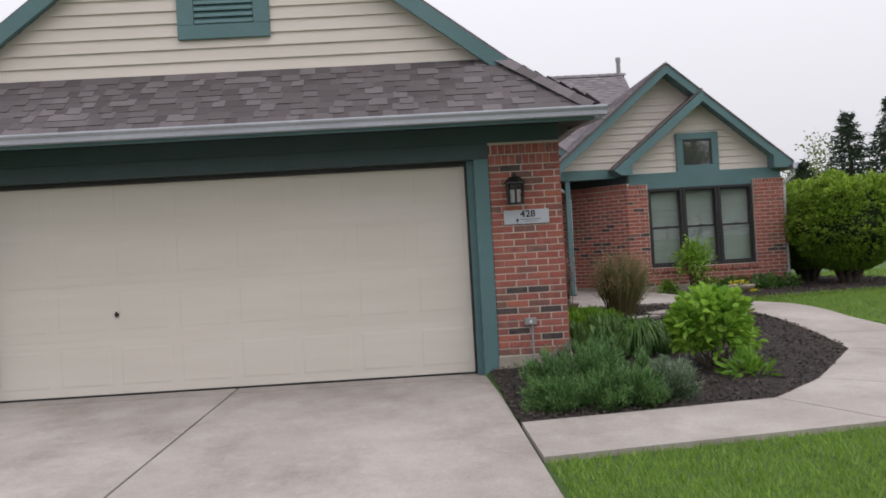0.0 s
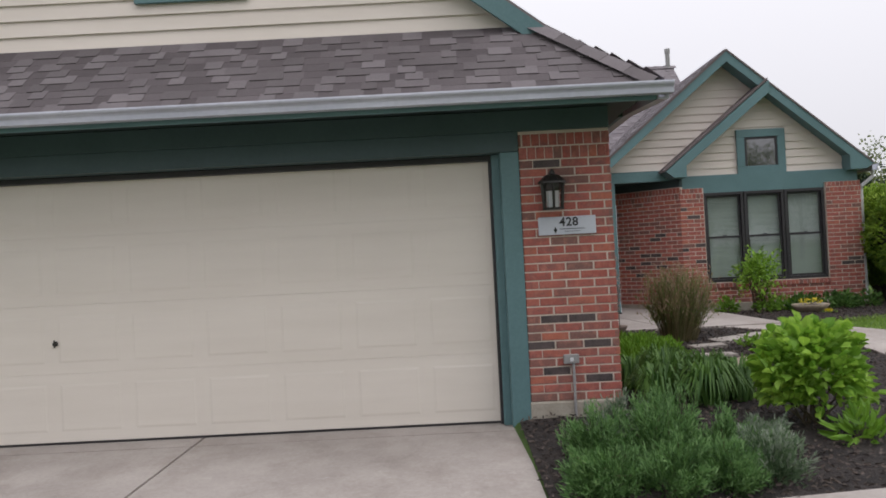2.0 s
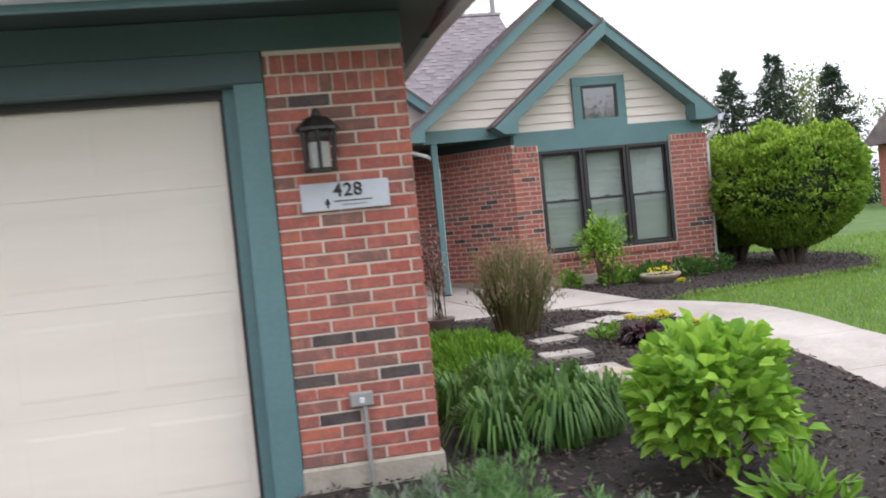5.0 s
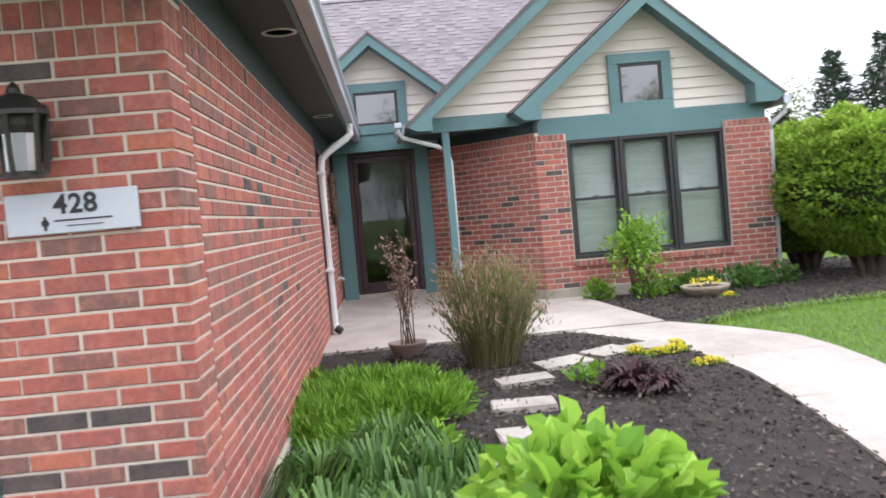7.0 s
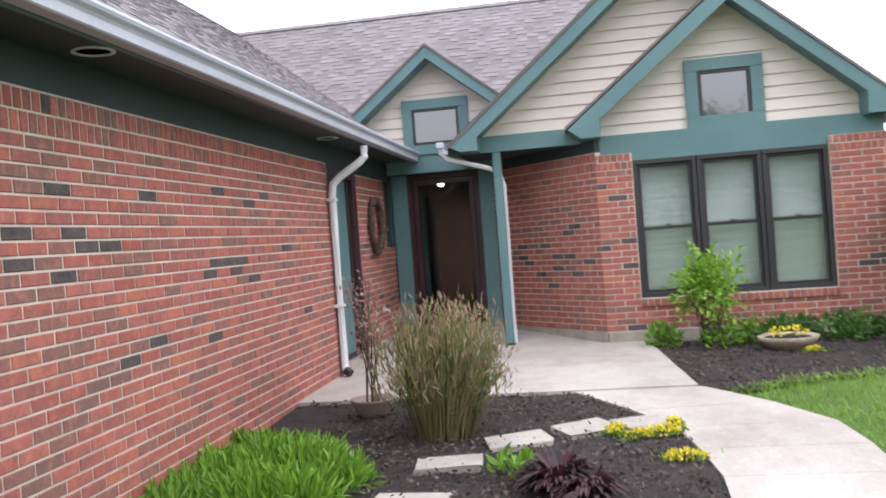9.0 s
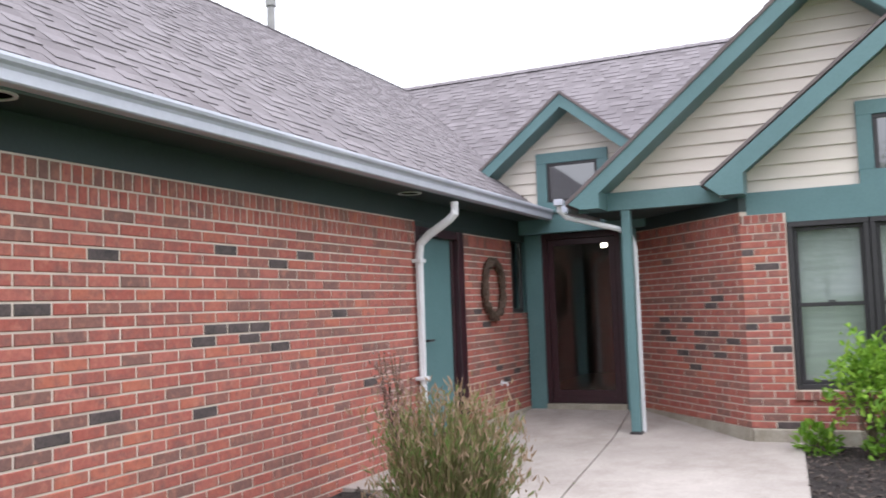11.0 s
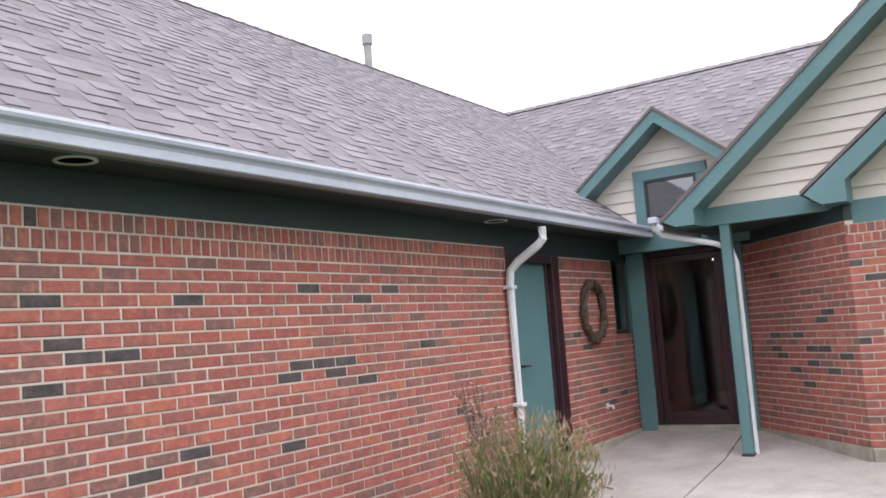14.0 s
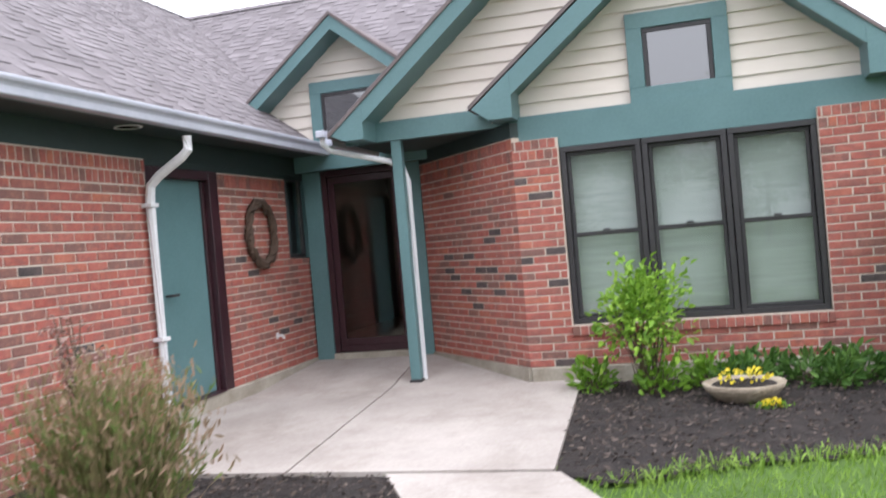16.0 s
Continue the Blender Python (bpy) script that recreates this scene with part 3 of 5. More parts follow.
bm = hollow(fresh(), .275, 1.055, .397, 2.235, .07, FD - .01, FD + .025, .005)
box(bm, (.345, FD - .008, .467), (.985, FD + .02, .54), .004)
storm = part("storm_door", bm, MAROON, fdoor)
pane("pane", .347, .983, .542, 2.163, FD + .005, storm)
bm = fresh()
box(bm, (.212, FD - .07, .30), (1.118, FD + .12, .392), .006)
part("threshold", bm, FOUNDATION, fdoor, "pale concrete threshold step")
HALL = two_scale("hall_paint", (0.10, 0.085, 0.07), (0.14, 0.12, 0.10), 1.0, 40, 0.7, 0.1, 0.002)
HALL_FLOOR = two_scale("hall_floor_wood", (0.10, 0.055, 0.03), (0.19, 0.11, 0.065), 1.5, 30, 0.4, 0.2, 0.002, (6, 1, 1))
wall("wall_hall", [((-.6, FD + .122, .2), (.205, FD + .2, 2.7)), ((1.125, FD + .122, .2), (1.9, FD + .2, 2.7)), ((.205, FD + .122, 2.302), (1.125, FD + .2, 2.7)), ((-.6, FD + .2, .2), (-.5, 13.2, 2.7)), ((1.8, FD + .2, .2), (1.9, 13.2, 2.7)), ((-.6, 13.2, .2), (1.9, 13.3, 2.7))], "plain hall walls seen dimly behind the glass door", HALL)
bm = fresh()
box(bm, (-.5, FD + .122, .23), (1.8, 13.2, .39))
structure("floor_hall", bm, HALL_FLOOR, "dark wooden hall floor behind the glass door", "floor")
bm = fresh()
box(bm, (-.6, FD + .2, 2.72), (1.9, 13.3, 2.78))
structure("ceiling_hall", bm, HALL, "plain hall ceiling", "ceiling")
BULB, bt, bb = mat("lit_bulb", 0.4)
bb.inputs["Emission Color"].default_value = (1.0, 0.86, 0.65, 1)
bb.inputs["Emission Strength"].default_value = 9.0
hlamp = thing("hall_lamp", "small lit hall ceiling lamp behind the door", "lamp", (.16, 12.0, 2.72))
bm = fresh()
tube(bm, [(0, 0, -.002), (0, 0, -.30)], .012, 8)
part("rod", bm, MAROON, hlamp)
bm = fresh()
bmesh.ops.create_uvsphere(bm, u_segments=14, v_segments=10, radius=.045, matrix=Matrix.Translation((0, 0, -.37)))
part("globe", bm, BULB, hlamp, "glowing warm globe", True)

# side door into the garage
sdoor = thing("door_2", "teal side door in a dark maroon frame", "door", kind="structure")
bm = fresh()
box(bm, (-.13, 6.162, .34), (-.002, 6.25, 2.226), .004)
box(bm, (-.13, 7.06, .34), (.004, 7.198, 2.226), .004)
box(bm, (-.13, 7.02, .345), (-.05, 7.06, 2.15), .004)
box(bm, (-.13, 6.25, 2.15), (-.002, 7.06, 2.226), .004)
part("door_frame", bm, MAROON, sdoor)
bm = fresh()
box(bm, (-.11, 6.252, .372), (-.07, 7.018, 2.148), .003)
leaf = part("door_leaf", bm, TEAL, sdoor)
bm = fresh()
tube(bm, [(-.07, 6.40, 1.22), (-.02, 6.40, 1.22), (-.02, 6.50, 1.22)], .011, 8)
part("handle", bm, DARK_FRAME, leaf, "dark lever handle")
bm = fresh()
box(bm, (-.12, 6.252, .361), (.03, 7.018, .371), .003)
part("threshold", bm, MAROON, sdoor)
# narrow window in the porch wall
nwin = thing("window_4", "narrow dark window in the porch wall", "window", kind="structure")
bm = fresh()
box(bm, (-.09, 8.53, 1.43), (-.05, 9.01, 1.47), .003)
box(bm, (-.09, 8.53, 2.25), (-.05, 9.01, 2.29), .003)
box(bm, (-.09, 8.53, 1.47), (-.05, 8.57, 2.25), .003)
box(bm, (-.09, 8.97, 1.47), (-.05, 9.01, 2.25), .003)
part("window_frame", bm, DARK_FRAME, nwin)
bm = fresh()
box(bm, (-.08, 8.572, 1.472), (-.074, 8.968, 2.248))
part("pane", bm, GLASS, nwin).visible_shadow = False
bm = fresh()
box(bm, (-.19, 8.53, 1.43), (-.15, 9.01, 2.29))
part("backing", bm, DARK_FRAME, nwin)

# porch post
post = thing("porch_post", "slim square teal post holding up the porch beam", "post", (1.475, 7.76, PATIO_Z))
bm = fresh()
box(bm, (-.045, -.045, .03), (.045, .045, 2.135), .006)
part("shaft", bm, TEAL, post)
bm = fresh()
box(bm, (-.055, -.055, 0), (.055, .055, .03), .004)
part("foot", bm, DARK_FRAME, post, "dark metal foot")

# ---- fixtures ----
COPPER = two_scale("aged_dark_metal", (0.02, 0.02, 0.019), (0.055, 0.052, 0.047), 6, 60, 0.45, 0.2, 0.002, metal=0.6)
PLATE = two_scale("number_plate_paint", (0.42, 0.45, 0.50), (0.50, 0.53, 0.58), 4, 60, 0.45, 0.1, 0.001)
INK, _t, _b = mat("black_letters", 0.5)
_b.inputs["Base Color"].default_value = (0.012, 0.012, 0.014, 1)
# Flat black that paints the shade inside the soffit lights' openings.
RECESS_SHADE, _t, _b = mat("black_recess", 1.0)
_b.inputs["Base Color"].default_value = (0.004, 0.004, 0.004, 1)
_b.inputs["Specular IOR Level"].default_value = 0.0
PLASTIC_GREY = two_scale("grey_plastic", (0.22, 0.22, 0.22), (0.32, 0.32, 0.31), 4, 50, 0.5, 0.1, 0.001)
WHITE_METAL = two_scale("white_metal", (0.55, 0.56, 0.58), (0.68, 0.69, 0.71), 2, 30, 0.4, 0.05, 0.001)
FROST, _t, _b = mat("frosted_glass", 0.35)
_b.inputs["Base Color"].default_value = (0.5, 0.53, 0.53, 1)
_b.inputs["Transmission Weight"].default_value = 0.5

lamp = thing("wall_lamp", "aged dark metal wall lantern with frosted glass", "lamp", (-.462, 0, 1.63))
lamp.scale = (1.3, 1.1, 1.0)
bm = fresh()
box(bm, (-.045, -.02, .05), (.045, -.001, .24), .006)
part("backplate", bm, COPPER, lamp)
bm = fresh()
tube(bm, [(0, -.02, .20), (0, -.07, .26), (0, -.11, .285), (0, -.11, .26)], .009, 8)
part("arm", bm, COPPER, lamp)
bm = fresh()
tube(bm, [(0, -.11, .012), (0, -.11, .135)], .038, 8)
part("glass", bm, FROST, lamp, "pale frosted glass")
bm = fresh()
tube(bm, [(0, -.11, .136), (0, -.11, .16), (0, -.11, .19)], [.042, .05, .05], 8)
part("collar", bm, COPPER, lamp)
for k in range(6):
    bm = fresh()
    a = 2 * math.pi * k / 6 + .5
    tube(bm, [(.058 * math.cos(a), -.11 + .058 * math.sin(a), .005), (.07 * math.cos(a), -.11 + .07 * math.sin(a), .19)], .008, 5)
    part("rail", bm, COPPER, lamp)
bm = fresh()
tube(bm, [(0, -.11, -.005), (0, -.11, .012)], .062, 6)
part("base", bm, COPPER, lamp)
bm = fresh()
tube(bm, [(0, -.11, .19), (0, -.11, .205), (0, -.11, .25), (0, -.11, .262), (0, -.11, .28), (0, -.11, .30)], [.082, .08, .045, .02, .016, .004], 10)
part("cap", bm, COPPER, lamp)


def lettering(text, size, m, parent, material, name="number"):
    cu = bpy.data.curves.new(name, "FONT")
    cu.body, cu.size, cu.extrude, cu.align_x, cu.offset = text, size, .002, "CENTER", .0022
    tmp = new(name, cu)
    bpy.context.view_layer.update()
    me = bpy.data.meshes.new_from_object(tmp.evaluated_get(bpy.context.evaluated_depsgraph_get()))
    bpy.data.objects.remove(tmp)
    me.materials.clear()
    me.materials.append(material)
    ob = new(name, me)
    ob.parent, ob.matrix_local = parent, m
    return ob


plate = thing("number_plate", "pale blue-grey house number plate reading 428", "sign", (-.353, 0, 1.507))
bm = fresh()
box(bm, (-.217, -.022, -.069), (.217, -.002, .069), .004)
part("panel", bm, PLATE, plate)
for ch, dx in (("4", -.036), ("2", .014), ("8", .062)):
    lettering(ch, .09, pose(dx, -.023, -.002, 90, 0, 0), plate, INK)
bm = fresh()
box(bm, (-.06, -.025, -.028), (.13, -.0215, -.023))
box(bm, (-.02, -.025, -.046), (.10, -.0215, -.043))
part("line", bm, INK, plate)
bm = fresh()
tube(bm, [(-.09, -.0245, -.032), (-.09, -.0215, -.032)], .013, 10)
box(bm, (-.094, -.025, -.056), (-.086, -.0215, -.010))
part("emblem", bm, INK, plate, "small dark round emblem")

outlet = thing("outdoor_outlet", "grey weatherproof outlet box with conduit", "outlet", (-.375, 0, .50))
bm = fresh()
box(bm, (-.058, -.045, -.035), (.058, -.001, .035), .006)
part("box", bm, PLASTIC_GREY, outlet)
bm = fresh()
box(bm, (-.012, -.052, -.018), (.014, -.046, .012), .003)
part("cover", bm, WHITE_METAL, outlet, "small pale cover")
bm = fresh()
tube(bm, [(0.015, -.03, -.035), (.015, -.03, -.42), (.015, -.022, -.50)], .011, 8)
part("conduit", bm, PLASTIC_GREY, outlet)

for x_, y in ((.19, 1.87), (.14, 5.80)):
    can = thing("soffit_light", "round recessed soffit light with a pale ring", "light", (x_, y, 2.46), "soffit lights")
    bm = fresh()
    ring = [(.098 * math.cos(a), .098 * math.sin(a)) for a in np.linspace(0, 2 * math.pi, 25)[:-1]]
    inner = [(.080 * math.cos(a), .080 * math.sin(a)) for a in np.linspace(0, 2 * math.pi, 25)[:-1]]
    vs = [[bm.verts.new((x, y2, z)) for x, y2 in r] for r, z in ((ring, -.001), (ring, -.008), (inner, -.008), (inner, -.001))]
    for a, b in zip(vs, vs[1:]):
        for k in range(24):
            bm.faces.new((a[k], a[(k + 1) % 24], b[(k + 1) % 24], b[k]))
    part("ring", bm, WHITE_METAL, can)
    bm = fresh()
    bm.faces.new([bm.verts.new((x, y2, -.0015)) for x, y2 in inner][::-1])
    part("lens", bm, RECESS_SHADE, can, "flat black disc holding the opening's shade")

spout = thing("downspout", "white metal downspout on the brick wall", "downspout")
bm = fresh()
tube(bm, [(.38, 6.16, 2.40), (.38, 6.16, 2.30), (.33, 6.15, 2.25), (.14, 6.13, 2.13), (.065, 6.12, 2.06), (.05, 6.12, 1.95), (.05, 6.12, .36), (.06, 6.10, .30)], .037, 8, 1.0)
part("pipe", bm, WHITE_METAL, spout)
bm = fresh()
tube(bm, [(.06, 6.10, .31), (.11, 6.08, .275)], .042, 8)
part("outlet_end", bm, INK, spout, "black rubber end")
for z in (.9, 1.9):
    bm = fresh()
    box(bm, (.002, 6.07, z), (.09, 6.17, z + .03), .003)
    part("strap", bm, WHITE_METAL, spout)
spout2 = thing("porch_downspout", "white downspout slanting to the porch post", "downspout")
bm = fresh()
tube(bm, [(.90, 7.46, 2.48), (.90, 7.47, 2.39), (.95, 7.52, 2.33), (1.38, 7.76, 2.21), (1.49, 7.835, 2.14), (1.525, 7.835, 2.02), (1.525, 7.835, .26)], .026, 8)
part("pipe", bm, WHITE_METAL, spout2)
bm = fresh()
box(bm, (.865, 7.40, 2.44), (.945, 7.49, 2.50), .006)
part("collector", bm, GUTTER, spout2)
gutter("gutter_wing_west", (W_L - .01, 7.50, 2.46), (W_L - .01, 8.7, 2.46), (-1, 0, 0), "pale gutter on the wing")
gutter("gutter_wing_east", (W_R + .01, 7.45, 2.46), (W_R + .01, 15.5, 2.46), (1, 0, 0), "pale gutter on the wing")
spout3 = thing("wing_downspout", "pale downspout at the wing's far corner", "downspout")
bm = fresh()
tube(bm, [(W_R + .07, 7.56, 2.36), (W_R + .07, 7.56, 2.28), (W_R - .10, 7.60, 2.14), (5.49, 7.64, 2.08), (5.49, 7.64, .36)], .03, 8)
part("pipe", bm, WHITE_METAL, spout3)

pipe = thing("roof_vent", "pale plastic vent pipe on the roof ridge", "vent", (-3.4, 8.9, 5.25))
bm = fresh()
tube(bm, [(0, 0, -.3), (0, 0, .40)], .055, 12)
part("pipe", bm, PLASTIC_GREY, pipe)
bm = fresh()
tube(bm, [(0, 0, .36), (0, 0, .50)], .075, 12)
part("collar", bm, PLASTIC_GREY, pipe)
pipe2 = thing("roof_vent_thin", "thin grey vent pipe behind the ridge", "vent", (3.7, 12.35, 5.12))
bm = fresh()
tube(bm, [(0, 0, 0), (0, 0, .42)], .05, 10)
part("pipe", bm, PLASTIC_GREY, pipe2)
bm = fresh()
tube(bm, [(0, 0, .36), (0, 0, .46)], .06, 10)
part("collar", bm, PLASTIC_GREY, pipe2)

# twig wreath on the porch wall
VINE = two_scale("vine_twigs", (0.035, 0.022, 0.015), (0.10, 0.065, 0.045), 8, 80, 0.85, 0.5, 0.004)
wreath = thing("wreath", "round woven dark vine wreath on the brick wall", "wreath", (.035, 7.86, 1.68))
for k in range(7):
    bm = fresh()
    ph, am = random.uniform(0, 6.28), random.uniform(.008, .03)
    pts = []
    for a in np.linspace(0, 2 * math.pi, 49):
        r = .25 + am * math.sin(5 * a + ph) + .012 * math.sin(11 * a + k)
        pts.append((.012 + .02 * math.cos(5 * a + ph), r * math.cos(a), 1.15 * r * math.sin(a)))
    tube(bm, pts, .019, 6)
    part("vine", bm, VINE, wreath)
tap = thing("wall_tap", "small pale outdoor tap on the porch wall", "tap", (0.0, 8.07, .70))
bm = fresh()
box(bm, (.001, -.025, -.03), (.012, .025, .03), .004)
tube(bm, [(.012, 0, .0), (.06, 0, 0), (.075, 0, -.03)], .013, 8)
part("body", bm, WHITE_METAL, tap)
door_pull = thing("garage_door_lock", "small dark garage door lock", "lock", (-4.36, .192, .79))
bm = fresh()
tube(bm, [(0, .006, 0), (0, -.012, 0)], .02, 10)
box(bm, (-.006, -.02, -.03), (.006, -.012, .03), .002)
part("knob", bm, COPPER, door_pull)
wall("ceiling_entry_cover", [((-.2, 8.80, 2.53), (1.5, 9.3, 2.56))], "boarding above the entry", EAVE_SHADE)

# ---- planting ----
def foliage(name, dark, light, rough=0.55, through_light=0.35):
    m, t, b = mat(name, rough)
    c = ramp(t, per_island(t), [(0.0, dark), (0.55, tuple((a + b2) / 2 for a, b2 in zip(dark, light))), (1.0, light)])
    c = mix(t, "MULTIPLY", 0.5, c, ramp(t, noise_of(t, 3.0, 3), [(0.3, (0.7, 0.7, 0.7)), (0.7, (1.15, 1.15, 1.1))]))
    t.links.new(c, b.inputs["Base Color"])
    tr = t.nodes.new("ShaderNodeBsdfTranslucent")
    t.links.new(c, tr.inputs["Color"])
    ms = t.nodes.new("ShaderNodeMixShader")
    ms.inputs["Fac"].default_value = through_light
    out = next(n for n in t.nodes if n.type == "OUTPUT_MATERIAL")
    t.links.new(b.outputs[0], ms.inputs[1])
    t.links.new(tr.outputs[0], ms.inputs[2])
    t.links.new(ms.outputs[0], out.inputs["Surface"])
    return m


def raw(name, verts, faces, material, parent=None, smooth=False):
    me = bpy.data.meshes.new(name)
    me.from_pydata([tuple(v) for v in verts], [], faces)
    me.materials.append(material)
    if smooth:
        me.polygons.foreach_set("use_smooth", [True] * len(me.polygons))
    ob = new(name, me)
    if parent:
        ob.parent = parent
    return ob


RNG = np.random.default_rng(7)


def leaf_cloud(points, normals, length, width, spread=0.6, droop=0.0, flat=0.0):
    """Folded diamond leaves at points, roughly along normals; flat turns their faces up."""
    n = len(points)
    p = np.asarray(points, float)
    d = np.asarray(normals, float) + RNG.normal(0, spread, (n, 3))
    d[:, 2] -= droop
    d /= np.linalg.norm(d, axis=1, keepdims=True) + 1e-9
    s = np.cross(d, RNG.normal(0, 1, (n, 3)) * (1 - flat) + np.array((0, 0, 1.6 * flat)))
    s /= np.linalg.norm(s, axis=1, keepdims=True) + 1e-9
    u = np.cross(s, d)
    k = RNG.uniform(0.65, 1.25, (n, 1))
    L, W = length * k, width * k
    v = np.empty((n, 6, 3))
    v[:, 0] = p
    v[:, 1] = p + d * L * 0.3 + s * W * 0.45 + u * W * 0.18
    v[:, 2] = p + d * L * 0.68 + s * W * 0.40 + u * W * 0.12
    v[:, 3] = p + d * L - u * W * 0.25
    v[:, 4] = p + d * L * 0.68 - s * W * 0.40 + u * W * 0.12
    v[:, 5] = p + d * L * 0.3 - s * W * 0.45 + u * W * 0.18
    i = np.arange(n) * 6
    faces = [f for a in i.tolist() for f in ((a, a + 1, a + 2, a + 3), (a, a + 3, a + 4, a + 5))]
    return v.reshape(-1, 3), faces


def blades(bases, tips, width, bend):
    """Arching strap leaves from bases to tips, each of four pieces."""
    b, t = np.asarray(bases, float), np.asarray(tips, float)
    n = len(b)
    side = np.cross(t - b, (0, 0, 1.0)) + RNG.normal(0, .02, (n, 3))
    side /= np.linalg.norm(side, axis=1, keepdims=True) + 1e-9
    w = width * RNG.uniform(.7, 1.2, (n, 1))
    verts = np.empty((n, 9, 3))
    for k, f in enumerate((0.0, 0.35, 0.65, 0.88)):
        mid = b + (t - b) * f
        mid[:, 2] += bend * 4 * f * (1 - f)
        ww = w * (0.7, 1.0, 0.85, 0.5)[k]
        verts[:, 2 * k], verts[:, 2 * k + 1] = mid - side * ww / 2, mid + side * ww / 2
    verts[:, 8] = t
    faces = []
    for a in (np.arange(n) * 9).tolist():
        faces += [(a, a + 1, a + 3, a + 2), (a + 2, a + 3, a + 5, a + 4), (a + 4, a + 5, a + 7, a + 6), (a + 6, a + 7, a + 8)]
    return verts.reshape(-1, 3), faces


def sphere_points(n, lo=-0.25):
    v = RNG.normal(0, 1, (n * 3, 3))
    v /= np.linalg.norm(v, axis=1, keepdims=True)
    return v[v[:, 2] > lo][:n]


def stems(name, base, ends, r, material, parent, alone=False):
    bm = fresh()
    for e in ends:
        if alone:
            bm = fresh()
        b = Vector(base) + Vector((random.uniform(-.06, .06), random.uniform(-.06, .06), 0))
        e = Vector(e)
        m_ = (b + e) / 2 + Vector((random.uniform(-.04, .04), random.uniform(-.04, .04), .04))
        tube(bm, [b, m_, e], [r, r * .8, r * .5], 4)
        if alone:
            part(name, bm, material, parent)
    return None if alone else tagged(part(name, bm, material, parent), "", "", "", "stuff")


STEM = two_scale("plant_stem", (0.06, 0.05, 0.03), (0.13, 0.10, 0.06), 8, 60, 0.8, 0.2, 0.002)
LEAF_LIME = foliage("lime_leaf", (0.13, 0.29, 0.025), (0.38, 0.60, 0.08))
LEAF_MID = foliage("mid_green_leaf", (0.04, 0.115, 0.02), (0.15, 0.29, 0.06))
LEAF_BLUE = foliage("grey_green_leaf", (0.065, 0.125, 0.055), (0.19, 0.28, 0.15))
LEAF_PLUME = foliage("plume_leaf", (0.04, 0.11, 0.028), (0.14, 0.27, 0.075))
LEAF_SHOOT = foliage("plume_shoot", (0.09, 0.21, 0.055), (0.23, 0.39, 0.15))
LEAF_SILVER = foliage("silvery_shoot", (0.15, 0.20, 0.14), (0.30, 0.35, 0.27))
LEAF_FERN = foliage("fresh_green_leaf", (0.10, 0.23, 0.016), (0.24, 0.44, 0.05))
LEAF_TOP = foliage("fresh_hedge_leaf", (0.20, 0.34, 0.03), (0.46, 0.60, 0.10), 0.55, 0.45)
LEAF_RED = foliage("dark_red_leaf", (0.022, 0.010, 0.014), (0.085, 0.032, 0.038))
LEAF_DRY = foliage("dry_grass_leaf", (0.11, 0.12, 0.04), (0.28, 0.22, 0.125))
LEAF_PINK = foliage("dry_pink_leaf", (0.24, 0.14, 0.12), (0.48, 0.34, 0.31))
LEAF_HEDGE = foliage("clipped_hedge_leaf", (0.10, 0.21, 0.018), (0.34, 0.50, 0.06), 0.55, 0.45)
NEEDLE = foliage("spruce_needle", (0.018, 0.04, 0.02), (0.05, 0.085, 0.045), 0.7, 0.15)
PETAL = foliage("yellow_petal", (0.68, 0.56, 0.02), (0.88, 0.78, 0.08), 0.6, 0.3)
BARK = two_scale("bark", (0.035, 0.027, 0.02), (0.10, 0.08, 0.06), 5, 40, 0.9, 0.8, 0.02)


def mound(name, label, category, centre, radii, leaf, n, length, width, material, spread=.7, lo=-.1, shell=.35, stem_n=14, droop=0.0, lumps=0.18, lift=0.0, flat=0.0):
    """A leafy shrub: stems from its base and leaves through an uneven crown."""
    cx, cy = centre
    z = ground_z(cx, cy)
    t = thing(name, label, category, (cx, cy, z))
    d = sphere_points(n, lo)
    bump_ = np.array([noise.noise((q[0] * 2.2 + cx, q[1] * 2.2 + cy, q[2] * 2.2)) for q in d])
    rad = (1 - shell * RNG.random(len(d)) ** 1.6) * (1 + lumps * bump_)
    p = d * rad[:, None] * np.array(radii)
    p[:, 2] += radii[2] * max(0.0, -lo) + .03
    p[:, 2] = np.maximum(p[:, 2] + lift, .02)
    stems("stem", (0, 0, 0), [tuple(q * .85) for q in p[:: max(1, len(p) // stem_n)]], .007, STEM, t)
    v, f = leaf_cloud(p, d + np.array((0, 0, .35)), length, width, spread, droop, flat)
    raw("leaves", v, f, material, t)
    return t


